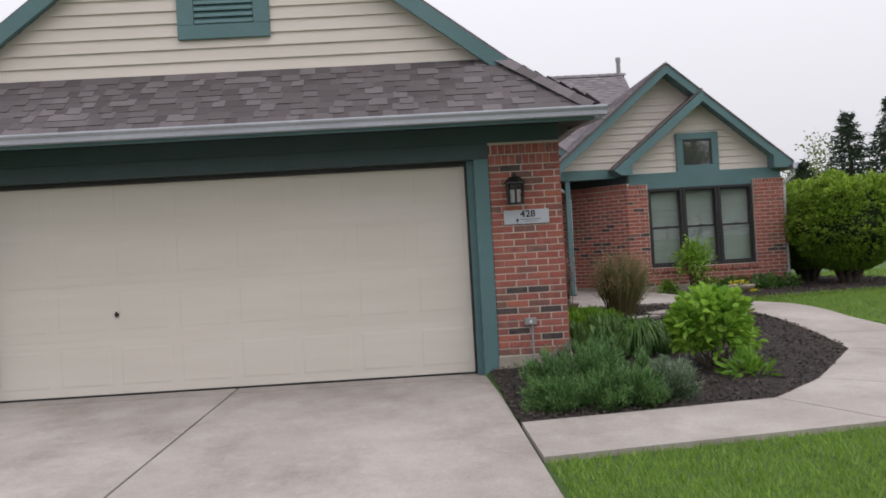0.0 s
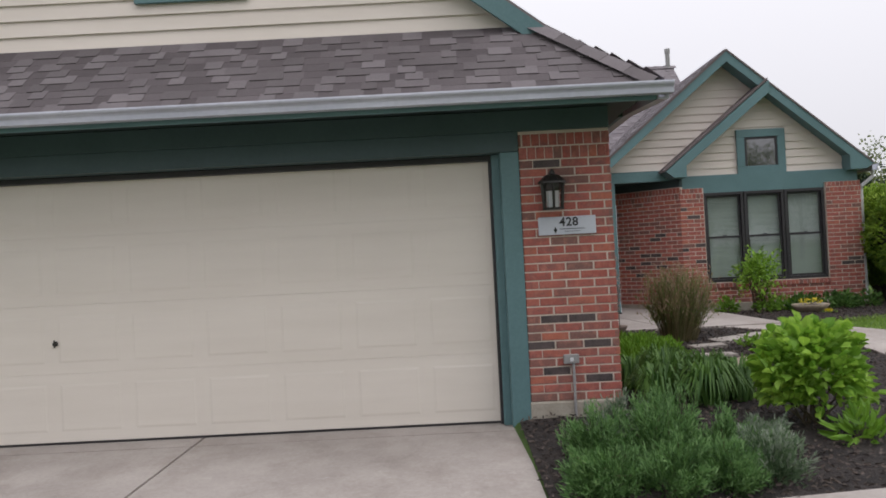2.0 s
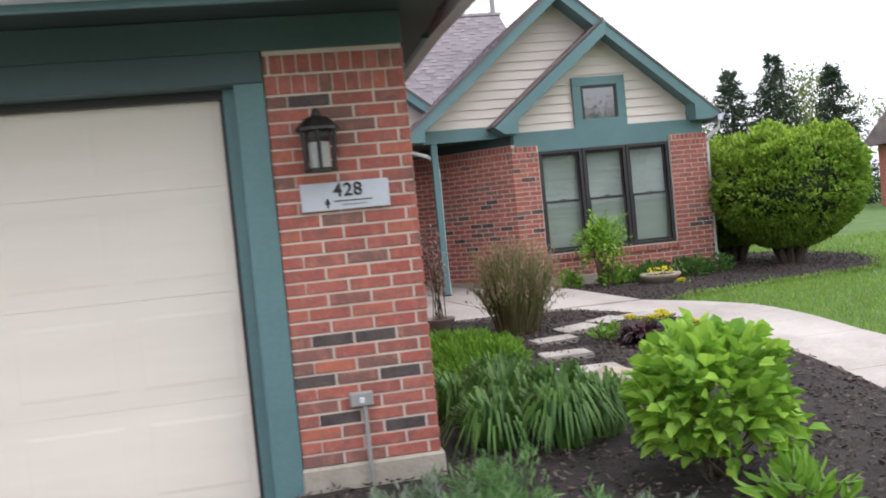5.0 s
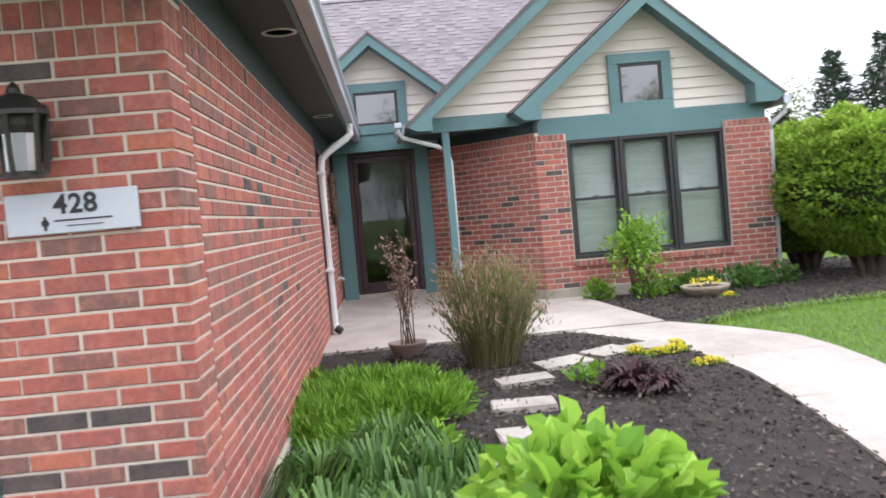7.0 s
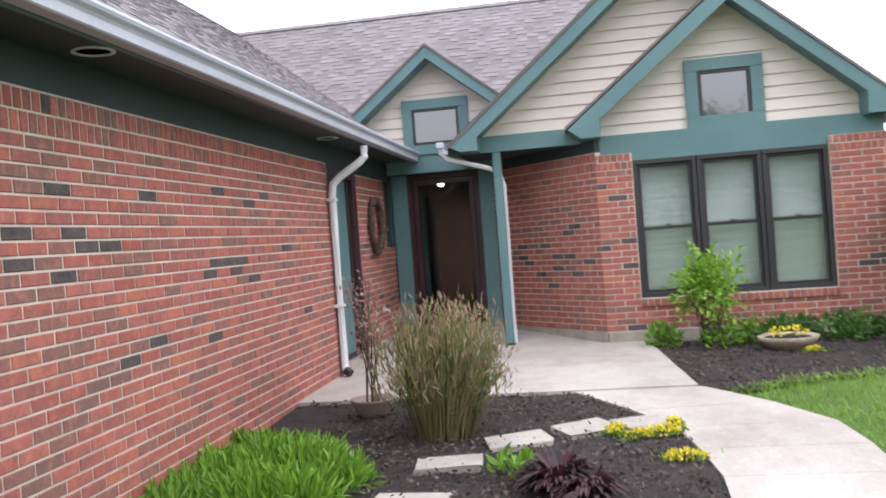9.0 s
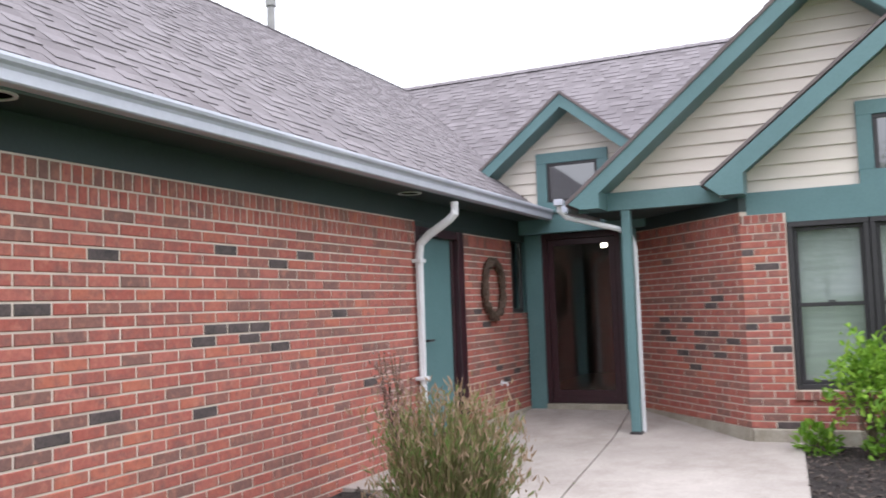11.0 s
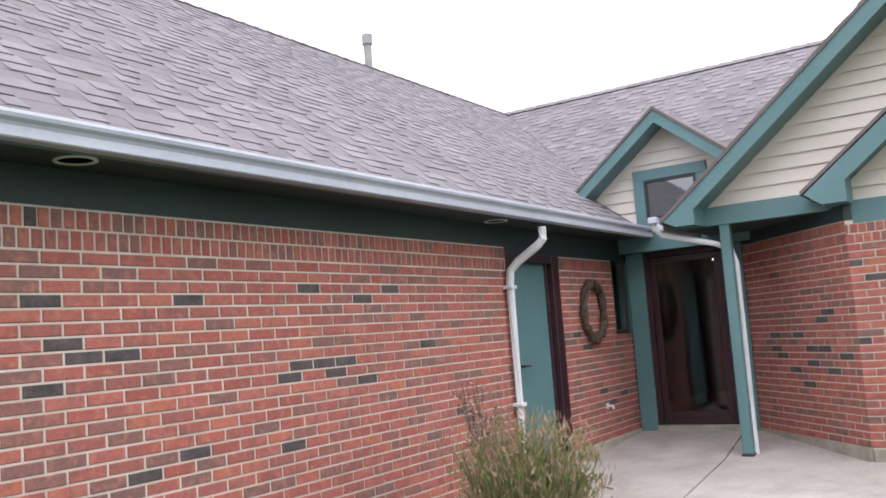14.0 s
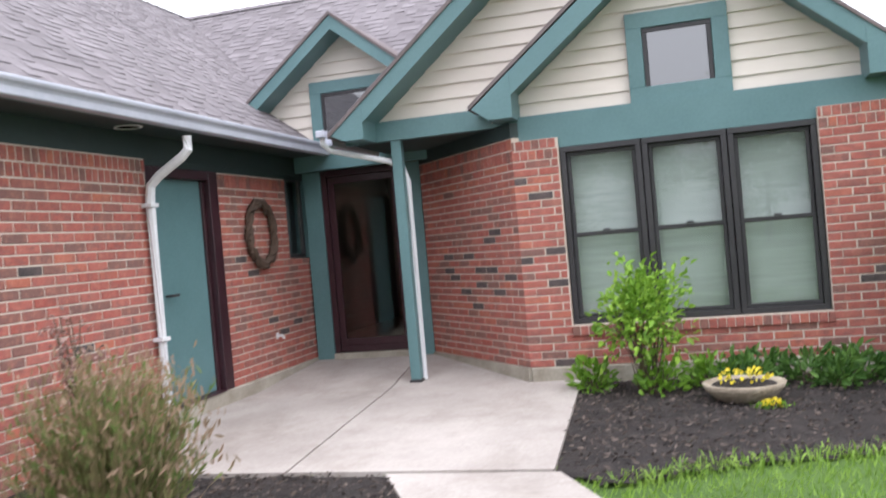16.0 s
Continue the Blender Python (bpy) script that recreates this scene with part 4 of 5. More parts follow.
# low feathery shrubs at the driveway's edge
def plume_shrub(label, centre, r, h, n, material, tips):
    """A soft shrub of upright fuzzy plumes, each a stem clad in fine short leaves."""
    cx, cy = centre
    t = thing("feathery_shrub", label, "shrub", (cx, cy, ground_z(cx, cy)), "feathery shrubs")
    d = sphere_points(n, .12)
    ends = d * np.array((r, r, h)) * RNG.uniform(.75, 1.2, (len(d), 1)) + (0, 0, .02)
    stems("stem", (0, 0, 0), [tuple(q * .9) for q in ends[::4]], .005, STEM, t)
    k = 120
    f = RNG.uniform(.38, 1.0, (len(d), k, 1))
    width = .048 * np.sqrt(np.clip(1.08 - f, .05, 1))
    p = (ends[:, None, :] * f + RNG.normal(0, 1, (len(d), k, 3)) * width).reshape(-1, 3)
    p[:, 2] = np.maximum(p[:, 2], .015)
    way = np.repeat(d + np.array((0, 0, .55)), k, axis=0)
    fresh_tip = (f.reshape(-1) > .80) & (RNG.random(len(p)) < .7)
    for mask, m_, nm in ((~fresh_tip, material, "leaves"), (fresh_tip, tips, "new_growth")):
        v, q = leaf_cloud(p[mask], way[mask], .042, .0085, .55)
        tagged(raw(nm, v, q, m_, t), "", "", "", "stuff")


for cx, cy, r, h, grey in ((-.46, -1.90, .26, .27, 0), (-.14, -1.98, .25, .28, 0), (.16, -1.98, .23, .25, 0), (.42, -1.86, .23, .25, 1), (-.44, -1.48, .28, .34, 0), (-.10, -1.52, .30, .40, 0), (.24, -1.56, .28, .35, 0), (.52, -1.42, .22, .25, 1), (-.28, -1.12, .26, .32, 1), (.06, -1.10, .28, .36, 0)):
    plume_shrub("low feathery grey-green shrub in dark mulch" if grey else "low feathery mid-green shrub in dark mulch", (cx, cy), r, h, 30, LEAF_BLUE if grey else LEAF_PLUME, LEAF_SILVER if grey else LEAF_SHOOT)
# broad-leaved lime bush
mound("broadleaf_bush", "bright lime-green broad-leaved bush in the garden bed", "bush", (1.18, -.62), (.34, .34, .37), None, 1150, .088, .074, LEAF_LIME, .5, -.5, .6, 20, .1, .3, .13, .5)
mound("small_broadleaf_plant", "small light green broad-leaved plant in mulch", "plant", (1.30, -1.12), (.19, .16, .17), None, 110, .12, .035, LEAF_FERN, .5, 0, .7, 8, .25)
mound("seedling_plant", "small bright green seedling in mulch", "plant", (.80, 1.62), (.16, .14, .12), None, 60, .11, .05, LEAF_FERN, .5, 0, .7, 6, .2)


def strap_clump(name, label, category, centre, n, reach, height, width, bend, material):
    cx, cy = centre
    t = thing(name, label, category, (cx, cy, ground_z(cx, cy)))
    a = RNG.uniform(0, 2 * np.pi, n)
    r0, r1 = RNG.uniform(0, .3, n) * reach, RNG.uniform(.45, 1.0, n) * reach
    b = np.stack([r0 * np.cos(a), r0 * np.sin(a), np.zeros(n) + .0], 1)
    e = np.stack([r1 * np.cos(a), r1 * np.sin(a), height * (1.15 - r1 / reach) * RNG.uniform(.6, 1.1, n)], 1)
    v, f = blades(b, e, width, bend)
    raw("leaves", v, f, material, t)
    return t


for cx, cy, s in ((.38, .35, 1.0), (.72, .18, .95), (.98, .28, .8), (.55, .85, 1.0), (.30, 1.05, .9), (.85, .70, .8), (.62, 1.3, .8)):
    strap_clump("daylily", "arching green daylily clump in the garden bed", "daylily", (cx, cy), 200, .42 * s, .44 * s, .016, .22, LEAF_MID)
for cx, cy, s in ((.50, 1.75, .8), (.25, 2.15, .9), (.62, 2.35, .9), (.30, 2.75, .9), (.75, 2.80, .8), (.42, 3.2, .7), (.85, 2.3, .7), (.14, 2.5, .9), (.12, 3.0, .8), (.52, 2.95, .9), (.16, 3.5, .7), (.95, 2.65, .6)):
    mound("leafy_groundcover", "fresh green feathery groundcover by the brick wall", "plant", (cx, cy), (.30 * s, .30 * s, .19 * s), None, int(1300 * s), .085, .019, LEAF_FERN, .55, 0, .75, 14, -.35, .6)
strap_clump("coral_bells", "dark reddish-brown leafy clump in mulch", "plant", (2.15, 2.52), 240, .30, .30, .028, .06, LEAF_RED)
strap_clump("coral_bells", "dark reddish-brown leafy clump in mulch", "plant", (2.30, 2.38), 160, .24, .22, .028, .06, LEAF_RED)
mound("small_broadleaf_plant", "small light green plant beside the dark clump", "plant", (1.92, 2.75), (.13, .12, .12), None, 50, .08, .04, LEAF_FERN, .5, 0, .7, 5, .2)
# tall twiggy broom shrub
for cx, cy in ((1.40, 3.66),):
    broom = thing("broom_shrub", "upright twiggy brown-green broom shrub in the bed", "shrub", (cx, cy, ground_z(cx, cy)))
    k = 560
    a, rr = RNG.uniform(0, 2 * np.pi, k), np.sqrt(RNG.random(k))
    b = np.stack([.20 * rr * np.cos(a), .19 * rr * np.sin(a), np.zeros(k)], 1)
    hgt = RNG.uniform(.36, .9, k) * (1.05 - .18 * rr)
    e = np.stack([.40 * rr * np.cos(a + .2) + RNG.normal(0, .06, k), .38 * rr * np.sin(a + .2) + RNG.normal(0, .06, k), hgt], 1)
    v, f = blades(b, e, .011, .06)
    tagged(raw("twig_mass", v, f, LEAF_DRY, broom), "", "", "", "stuff")
    pick = RNG.integers(0, k, 5200)
    fr = RNG.uniform(.3, 1.0, 5200)[:, None]
    p = b[pick] + (e[pick] - b[pick]) * fr
    p[:, 2:] += .06 * 4 * fr * (1 - fr)
    v, f = leaf_cloud(p, (e - b)[pick] / np.linalg.norm((e - b)[pick], axis=1, keepdims=True), .05, .010, .3)
    raw("leaves", v, f, foliage("broom_leaf", (0.11, 0.20, 0.04), (0.30, 0.27, 0.13)), broom)
    p2 = RNG.integers(0, k, 1600)
    v, f = leaf_cloud(e[p2] + RNG.normal(0, .03, (1600, 3)), np.tile((0, 0, 1.0), (1600, 1)), .05, .011, .4)
    tagged(raw("seed_tuft", v, f, foliage("broom_tip", (0.25, 0.18, 0.10), (0.42, 0.29, 0.21)), broom), "", "", "", "stuff")
# stone bowl with a dead stalk
ROCK = two_scale("tan_boulder", (0.22, 0.18, 0.13), (0.46, 0.40, 0.31), 4, 40, 0.9, 0.7, 0.02)
STONE = two_scale("pale_stone", (0.24, 0.22, 0.195), (0.42, 0.39, 0.35), 3, 45, 0.9, 0.5, 0.01)


def lathe(bm, profile, sides=20):
    rings = [[bm.verts.new((r * math.cos(2 * math.pi * k / sides), r * math.sin(2 * math.pi * k / sides), z)) for k in range(sides)] for r, z in profile]
    for a, b in zip(rings, rings[1:]):
        for k in range(sides):
            bm.faces.new((a[k], a[(k + 1) % sides], b[(k + 1) % sides], b[k]))
    bm.faces.new(rings[0][::-1])
    bm.faces.new(rings[-1])
    return bm


POT = two_scale("clay_bowl", (0.16, 0.12, 0.10), (0.27, 0.21, 0.18), 4, 50, 0.85, 0.3, 0.004)
bowl = thing("planter_bowl", "low brown clay bowl planter in the mulch", "planter", (.76, 4.32, ground_z(.76, 4.32)))
part("bowl", lathe(fresh(), [(.09, .0), (.12, .05), (.16, .13), (.17, .15), (.155, .15), (.14, .12), (.13, .115)]), POT, bowl, "", True)
stalk = thing("dried_stalks", "dry pinkish flower stalks standing in the bowl", "plant", (.76, 4.32, ground_z(.76, 4.32) + .11))
ends = [(random.uniform(-.14, .16), random.uniform(-.1, .1), random.uniform(.55, .95)) for _ in range(12)]
stems("stem", (0, 0, 0), ends, .006, STEM, stalk, True)
p = np.array([np.array(e) * RNG.uniform(.45, 1.02) + RNG.normal(0, .03, 3) for e in ends for _ in range(36)])
v, f = leaf_cloud(p, np.tile((0, 0, .3), (len(p), 1)), .035, .018, .8)
raw("leaves", v, f, LEAF_PINK, stalk)
# shrub and plants under the window
mound("window_shrub", "airy light green shrub before the triple window", "shrub", (3.50, 6.98), (.30, .27, .36), None, 1250, .06, .036, LEAF_LIME, .7, -.75, .7, 26, 0, .8, .30, .6)
mound("low_shoots", "low sprawling green shoots before the brick wall", "shrub", (3.58, 6.93), (.16, .15, .34), None, 170, .07, .04, LEAF_FERN, .7, 0, .7, 8, 0, .5)
for cx, cy, r in ((3.08, 7.15, .16), (3.95, 7.15, .20), (4.30, 7.2, .20), (4.62, 7.15, .22), (4.95, 7.2, .22), (5.25, 7.15, .2), (4.15, 7.05, .18), (4.8, 6.95, .16)):
    mound("low_perennial", "low green leafy perennial by the brick wall", "plant", (cx, cy), (r, r * .9, .22), None, 170, .085, .035, LEAF_MID if cx > 4 else LEAF_FERN, .6, 0, .6, 8, .1)
dish = thing("bird_bath", "round pale stone basin with yellow flowers", "planter", (4.15, 6.62, ground_z(4.15, 6.62)))
part("basin", lathe(fresh(), [(.13, 0), (.20, .04), (.26, .10), (.275, .135), (.255, .14), (.22, .118), (.20, .115)], 24), ROCK, dish, "", True)
bm = fresh()
lathe(bm, [(.215, .112), (.21, .122), (.12, .130), (.01, .132)], 20)
part("soil", bm, MULCH, dish, "dark planting soil", True)
mound("yellow_flowers", "small yellow blossoms in the stone basin", "flowers", (4.15, 6.62), (.17, .17, .06), None, 60, .03, .026, PETAL, .8, 0, .4, 6, 0, .18, .125)
for cx, cy, rx, ry in ((2.47, 3.56, .07, .12), (2.74, 3.48, .12, .06), (2.83, 3.66, .05, .10), (2.60, 3.42, .09, .06), (2.82, 2.95, .12, .07), (4.30, 6.32, .06, .05)):
    ob = mound("yellow_flowers", "low yellow flowering sedum at the bed's edge", "flowers", (cx, cy), (rx, ry, .035), None, 110, .024, .018, PETAL, .8, 0, .5, 8)
    v, f = leaf_cloud(np.column_stack([RNG.normal(0, rx * .6, 90), RNG.normal(0, ry * .6, 90), np.full(90, .02)]), np.tile((0, 0, 1.0), (90, 1)), .04, .015, .6)
    raw("foliage", v, f, LEAF_FERN, ob)

# boulder and stepping stones
bm = fresh()
bmesh.ops.create_icosphere(bm, subdivisions=4, radius=1.0)
for v_ in bm.verts:
    q = v_.co.copy()
    v_.co = Vector((q.x * .27, q.y * .22, q.z * .20)) * (1 + .22 * noise.noise(q * 1.3) + .05 * noise.noise(q * 5))
rock = tagged(part("boulder", bm, ROCK, None, "", True), "rounded tan boulder half buried in mulch", "boulder")
rock.location = (1.20, .72, ground_z(1.2, .72) + .07)
for cx, cy, w, d, turn in ((1.40, 1.70, .46, .26, 2), (1.41, 2.32, .40, .26, -3), (1.52, 2.97, .38, .26, 3), (1.88, 3.40, .38, .26, 18), (2.28, 3.64, .36, .30, 30), (2.64, 3.72, .33, .30, 22)):
    bm = fresh()
    box(bm, (-w / 2, -d / 2, -.03), (w / 2, d / 2, .035), .008)
    for v_ in bm.verts:
        v_.co.x += random.uniform(-.012, .012)
        v_.co.y += random.uniform(-.012, .012)
    st = tagged(part("stepping_stone", bm, STONE), "flat pale rectangular stepping stone set in mulch", "stone", "stepping stones")
    st.matrix_world = pose(cx, cy, ground_z(cx, cy) + .012, random.uniform(-2, 2), random.uniform(-2, 2), turn)


# ---- mulch beds ----
def inside(x, y, poly):
    hit = False
    for (ax, ay), (bx, by) in zip(poly, poly[1:] + poly[:1]):
        if (ay > y) != (by > y) and x < (bx - ax) * (y - ay) / (by - ay) + ax:
            hit = not hit
    return hit


BED_A = [(-.79, -2.36)] + WALK_L[1:] + [(0.0, 4.85), (0.0, 0.0), (-.72, -.02), (-.79, -.1)]
BED_B = [(2.94, 7.55), (3.12, 4.86), (3.46, 4.66), (4.0, 4.98), (4.8, 5.22), (5.6, 5.32), (6.6, 5.6), (7.3, 6.4), (7.8, 7.8), (7.6, 9.6), (6.6, 10.3), (5.46, 10.3), (5.46, 7.55)]


def bed(name, poly, step, label):
    xs_ = np.arange(min(p[0] for p in poly), max(p[0] for p in poly) + step, step)
    ys_ = np.arange(min(p[1] for p in poly), max(p[1] for p in poly) + step, step)
    idx, verts, faces = {}, [], []
    for j, y in enumerate(ys_):
        for i, x in enumerate(xs_):
            if any(inside(x + dx, y + dy, poly) for dx, dy in ((0, 0), (step, 0), (-step, 0), (0, step), (0, -step))):
                idx[i, j] = len(verts)
                verts.append((x, y, ground_z(x, y) + .012 + .012 * noise.noise((x * 3, y * 3, 0)) + .020 * noise.noise((x * 15, y * 15, 2))))
    for (i, j), a in idx.items():
        q = [idx.get(k) for k in ((i + 1, j), (i + 1, j + 1), (i, j + 1))]
        if None not in q:
            faces.append((a, *q))
    rim = len(verts)
    n = len(poly)
    verts += [(x, y, ground_z(x, y) + .014) for x, y in poly]
    faces.append(tuple(range(rim, rim + n)))
    return tagged(raw(name, verts, faces, MULCH), label, "garden bed", "", "structure")


bed("garden_bed", BED_A, .05, "dark mulched garden bed beside the garage")
bed("garden_bed_window", BED_B, .06, "dark mulched garden bed below the window")
CHIP = foliage("bark_chip", (0.012, 0.009, 0.008), (0.15, 0.118, 0.10), 0.9, 0.0)
chips = []
for poly, n in ((BED_A, 14000), (BED_B, 10000)):
    lo, hi = np.min(poly, axis=0), np.max(poly, axis=0)
    q = RNG.uniform(lo, hi, (n, 2))
    chips += [(x, y, ground_z(x, y) + .03 + RNG.uniform(0, .012)) for x, y in q if inside(x, y, poly)]
v, f = leaf_cloud(np.array(chips), RNG.normal(0, 1, (len(chips), 3)) * (1, 1, .25), .036, .015, .15)
tagged(raw("bark_chips", v, f, CHIP), "scattered bark chips on the beds", "mulch", "", "stuff")

# ---- lawn blades ----
GRASS = foliage("grass_blade", (0.115, 0.23, 0.025), (0.30, 0.46, 0.07), 0.6, 0.35)


def on_lawn(x, y):
    if inside(x, y, WALK_POLY) or inside(x, y, BED_A) or inside(x, y, BED_B):
        return False
    return x > -.76


WALK_POLY = WALK_L + WALK_R[::-1]
for (x0, y0, x1, y1), n, h in (((-.78, -7.2, 3.2, -2.2), 52000, .05), ((1.5, -4.0, 6.0, 5.6), 52000, .05), ((6.0, -2.0, 13.0, 12.0), 30000, .06)):
    q = RNG.uniform((x0, y0), (x1, y1), (n, 2))
    q = np.array([p for p in q if on_lawn(*p)])
    k = len(q)
    g = np.array([ground_z(x, y) for x, y in q]) - .012
    b = np.column_stack([q, g])
    lean = RNG.normal(0, .022, (k, 2))
    e = b + np.column_stack([lean, RNG.uniform(.6, 1.15, k) * h])
    w = RNG.normal(0, 1, (k, 2))
    w = w / np.linalg.norm(w, axis=1, keepdims=True) * (.0045 if h < .055 else .008)
    verts = np.empty((k, 3, 3))
    verts[:, 0], verts[:, 1], verts[:, 2] = b - np.column_stack([w, np.zeros(k)]), b + np.column_stack([w, np.zeros(k)]), e
    tagged(raw("grass", verts.reshape(-1, 3), [(a, a + 1, a + 2) for a in range(0, 3 * k, 3)], GRASS), "short mown lawn grass", "grass", "", "stuff")

# longer blades where the lawn meets the window bed
FRINGE = BED_B[2:9]
q = []
for (ax, ay), (bx, by) in zip(FRINGE, FRINGE[1:]):
    f_ = RNG.random(260)
    q.append(np.column_stack([ax + (bx - ax) * f_, ay + (by - ay) * f_]) + RNG.normal(0, .07, (260, 2)))
q = np.concatenate(q)
b = np.column_stack([q, [ground_z(x, y) for x, y in q]])
e = b + np.column_stack([RNG.normal(0, .03, (len(q), 2)), RNG.uniform(.03, .085, len(q)) * RNG.random(len(q)) ** .5])
v, f = blades(b, e, .008, .01)
tagged(raw("grass", v, f, GRASS), "longer ragged grass along the bed's edge", "grass", "", "stuff")

# ---- hedge and trees ----
def clipped_bush(centre, r, top, label):
    cx, cy = centre
    z = ground_z(cx, cy)
    t = thing("clipped_bush", label, "bush", (cx, cy, z), "clipped bushes")
    bm = fresh()
    for k in range(9):
        a = 2 * math.pi * k / 9
        tube(bm, [(.10 * math.cos(a), .10 * math.sin(a), -.02), (.20 * math.cos(a), .20 * math.sin(a), .25), (.46 * math.cos(a), .46 * math.sin(a), .75)], [.055, .05, .03], 7)
    part("trunk", bm, BARK, t)
    mid = top * .56
    def shape(d):
        q = np.sign(d) * np.abs(d) ** .72
        w = np.where(q[:, 2] < 0, 1 - .42 * np.abs(q[:, 2]) ** 1.6, 1 - .05 * q[:, 2])
        return np.stack([q[:, 0] * r * w, q[:, 1] * r * w, mid + q[:, 2] * np.where(q[:, 2] < 0, mid - .30, top - mid)], 1)
    # Added solid core; the shade deep in the bush is put into its dark colour.
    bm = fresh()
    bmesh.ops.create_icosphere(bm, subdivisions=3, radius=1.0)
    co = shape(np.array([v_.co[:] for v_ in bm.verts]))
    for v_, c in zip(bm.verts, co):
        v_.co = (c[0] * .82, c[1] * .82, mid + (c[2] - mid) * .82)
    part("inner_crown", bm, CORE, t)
    d = sphere_points(20000, -1.0)
    p = shape(d)
    k = np.array([noise.noise((q[0] * 5, q[1] * 5, q[2] * 9)) for q in p])
    layer = np.array([noise.noise((q[0] * 2.6, q[1] * 2.6, q[2] * 7.5 + cx)) for q in p])
    p = p * (1 + .07 * k[:, None] + .10 * layer[:, None] - .08 * RNG.random((len(p), 1)) ** 2)
    v, f = leaf_cloud(p, d * .8 + np.array((0, 0, .1)), .075, .038, .5, 0.0, .45)
    raw("leaves", v, f, LEAF_HEDGE, t)
    crown = p[(d[:, 2] > .40) & (RNG.random(len(d)) < .55)]
    v, f = leaf_cloud(crown + RNG.normal(0, .025, crown.shape), np.tile((0, 0, .9), (len(crown), 1)), .08, .036, .7)
    tagged(raw("new_growth", v, f, LEAF_TOP, t), "yellow-green new growth", "", "", "stuff")


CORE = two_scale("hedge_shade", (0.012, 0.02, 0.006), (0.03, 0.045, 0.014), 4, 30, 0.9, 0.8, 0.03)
clipped_bush((6.42, 7.22), 0.98, 1.92, "large rounded clipped green bush on a short trunk")
clipped_bush((6.30, 8.62), 0.96, 1.86, "rounded clipped green bush behind the house corner")


def spruce(at, h, wide):
    t = thing("spruce_tree", "tall ragged dark green spruce in the distance", "tree", (*at, -.05), "spruces")
    bm = fresh()
    tube(bm, [(0, 0, 0), (.05, 0, h * .5), (0, 0, h)], [.16, .09, .01], 8)
    part("trunk", bm, BARK, t)
    pts, nrm = [], []
    z = .5
    while z < h:
        f = 1 - z / h
        for k in range(int(6 + 9 * f)):
            a = RNG.uniform(0, 2 * np.pi)
            ln = 1.35 * wide * f * RNG.uniform(.6, 1.12) + .12
            for s in np.linspace(.12, 1, int(8 + 16 * f)):
                c = np.array((math.cos(a) * ln * s, math.sin(a) * ln * s, z - .22 * ln * s + .16 * ln * s * s))
                for _ in range(2):
                    pts.append(c + RNG.normal(0, .06 + .05 * f, 3))
                    nrm.append((math.cos(a), math.sin(a), -.25))
        z += RNG.uniform(.16, .34) * (.6 + .6 * f)
    v, f_ = leaf_cloud(np.array(pts), np.array(nrm), .24, .06, .5)
    raw("crown", v, f_, NEEDLE, t)


for at, h, w in (((18.4, 30.4), 6.4, 2.2), ((19.95, 29.6), 6.8, 2.2), ((23.6, 31.0), 6.5, 2.0), ((32.0, 31.0), 6.0, 2.0), ((16.6, 31.2), 4.4, 1.8)):
    spruce(at, h, w)


def far_tree(at, h, material):
    t = thing("distant_tree", "pale spring-green tree far behind the lawn", "tree", (*at, -.1), "distant trees")
    bm = fresh()
    tube(bm, [(0, 0, 0), (.1, 0, h * .4), (0, .1, h * .8)], [.18, .13, .03], 7)
    for k in range(7):
        a = k * 2.4
        tube(bm, [(.05, 0, h * (.25 + .06 * k)), (math.cos(a) * h * .25, math.sin(a) * h * .25, h * (.45 + .06 * k))], [.06, .02], 5)
    part("trunk", bm, BARK, t)
    cl = RNG.normal(0, 1, (26, 3)) * (h * .2, h * .2, h * .17) + (0, 0, h * .62)
    p = np.repeat(cl, 210, axis=0) + RNG.normal(0, h * .068, (26 * 210, 3))
    v, f = leaf_cloud(p, RNG.normal(0, 1, p.shape), .19, .12, .5)
    raw("crown", v, f, material, t)


LEAF_FAR = foliage("spring_leaf", (0.10, 0.14, 0.035), (0.24, 0.28, 0.10))
# Trees at negative y are unseen, added to block low sky and fill reflections.
for at, h in (((24, 46), 6.5), ((30, 44), 7.5), ((37, 41), 7), ((43, 36), 8), ((33, 30), 4.2), ((20, 48), 5.5), ((49, 28), 8), ((36, 22), 4), ((13, 46), 5.0), ((52, 16), 8), ((56, 2), 8), ((-34, -38), 8.1), ((-22, -42), 8.4), ((-10, -40), 8.1), ((2, -44), 8.3), ((13, -39), 8.4), ((24, -41), 8.1), ((35, -34), 8.3), ((44, -22), 8.1), ((52, -10), 8.1), ((-28, -34), 8.0), ((-16, -36), 8.1), ((-4, -35), 8.1), ((8, -36), 8.1), ((18, -35), 8.1), ((29, -33), 8.1), ((38, -27), 8.0), ((-38, -28), 8.1), ((-6, -47), 8.4), ((19, -46), 8.4)):
    far_tree(at, h, LEAF_FAR)

# ---- neighbour's house, far across the lawn ----
house = thing("house", "neighbouring brick house with a grey roof and teal eaves", "house", (21.75, 21.9, -.05))
bm = fresh()
box(bm, (0, 0, -.1), (9.0, 3.9, 2.55))
part("wall", bm, BRICK_PLAIN, house)
bm = fresh()
prism(bm, [(-.45, -.45, 2.56), (-.45, 4.35, 2.56), (-.45, 1.95, 4.3)], (9.9, 0, 0))
part("roof", bm, SHINGLE, house)
bm = fresh()
box(bm, (-.45, -.49, 2.40), (9.45, -.452, 2.56))
part("fascia", bm, TEAL, house)
bm = fresh()
box(bm, (-.47, -.62, 2.47), (9.45, -.492, 2.58), .02)
part("gutter", bm, GUTTER, house)
bm = fresh()
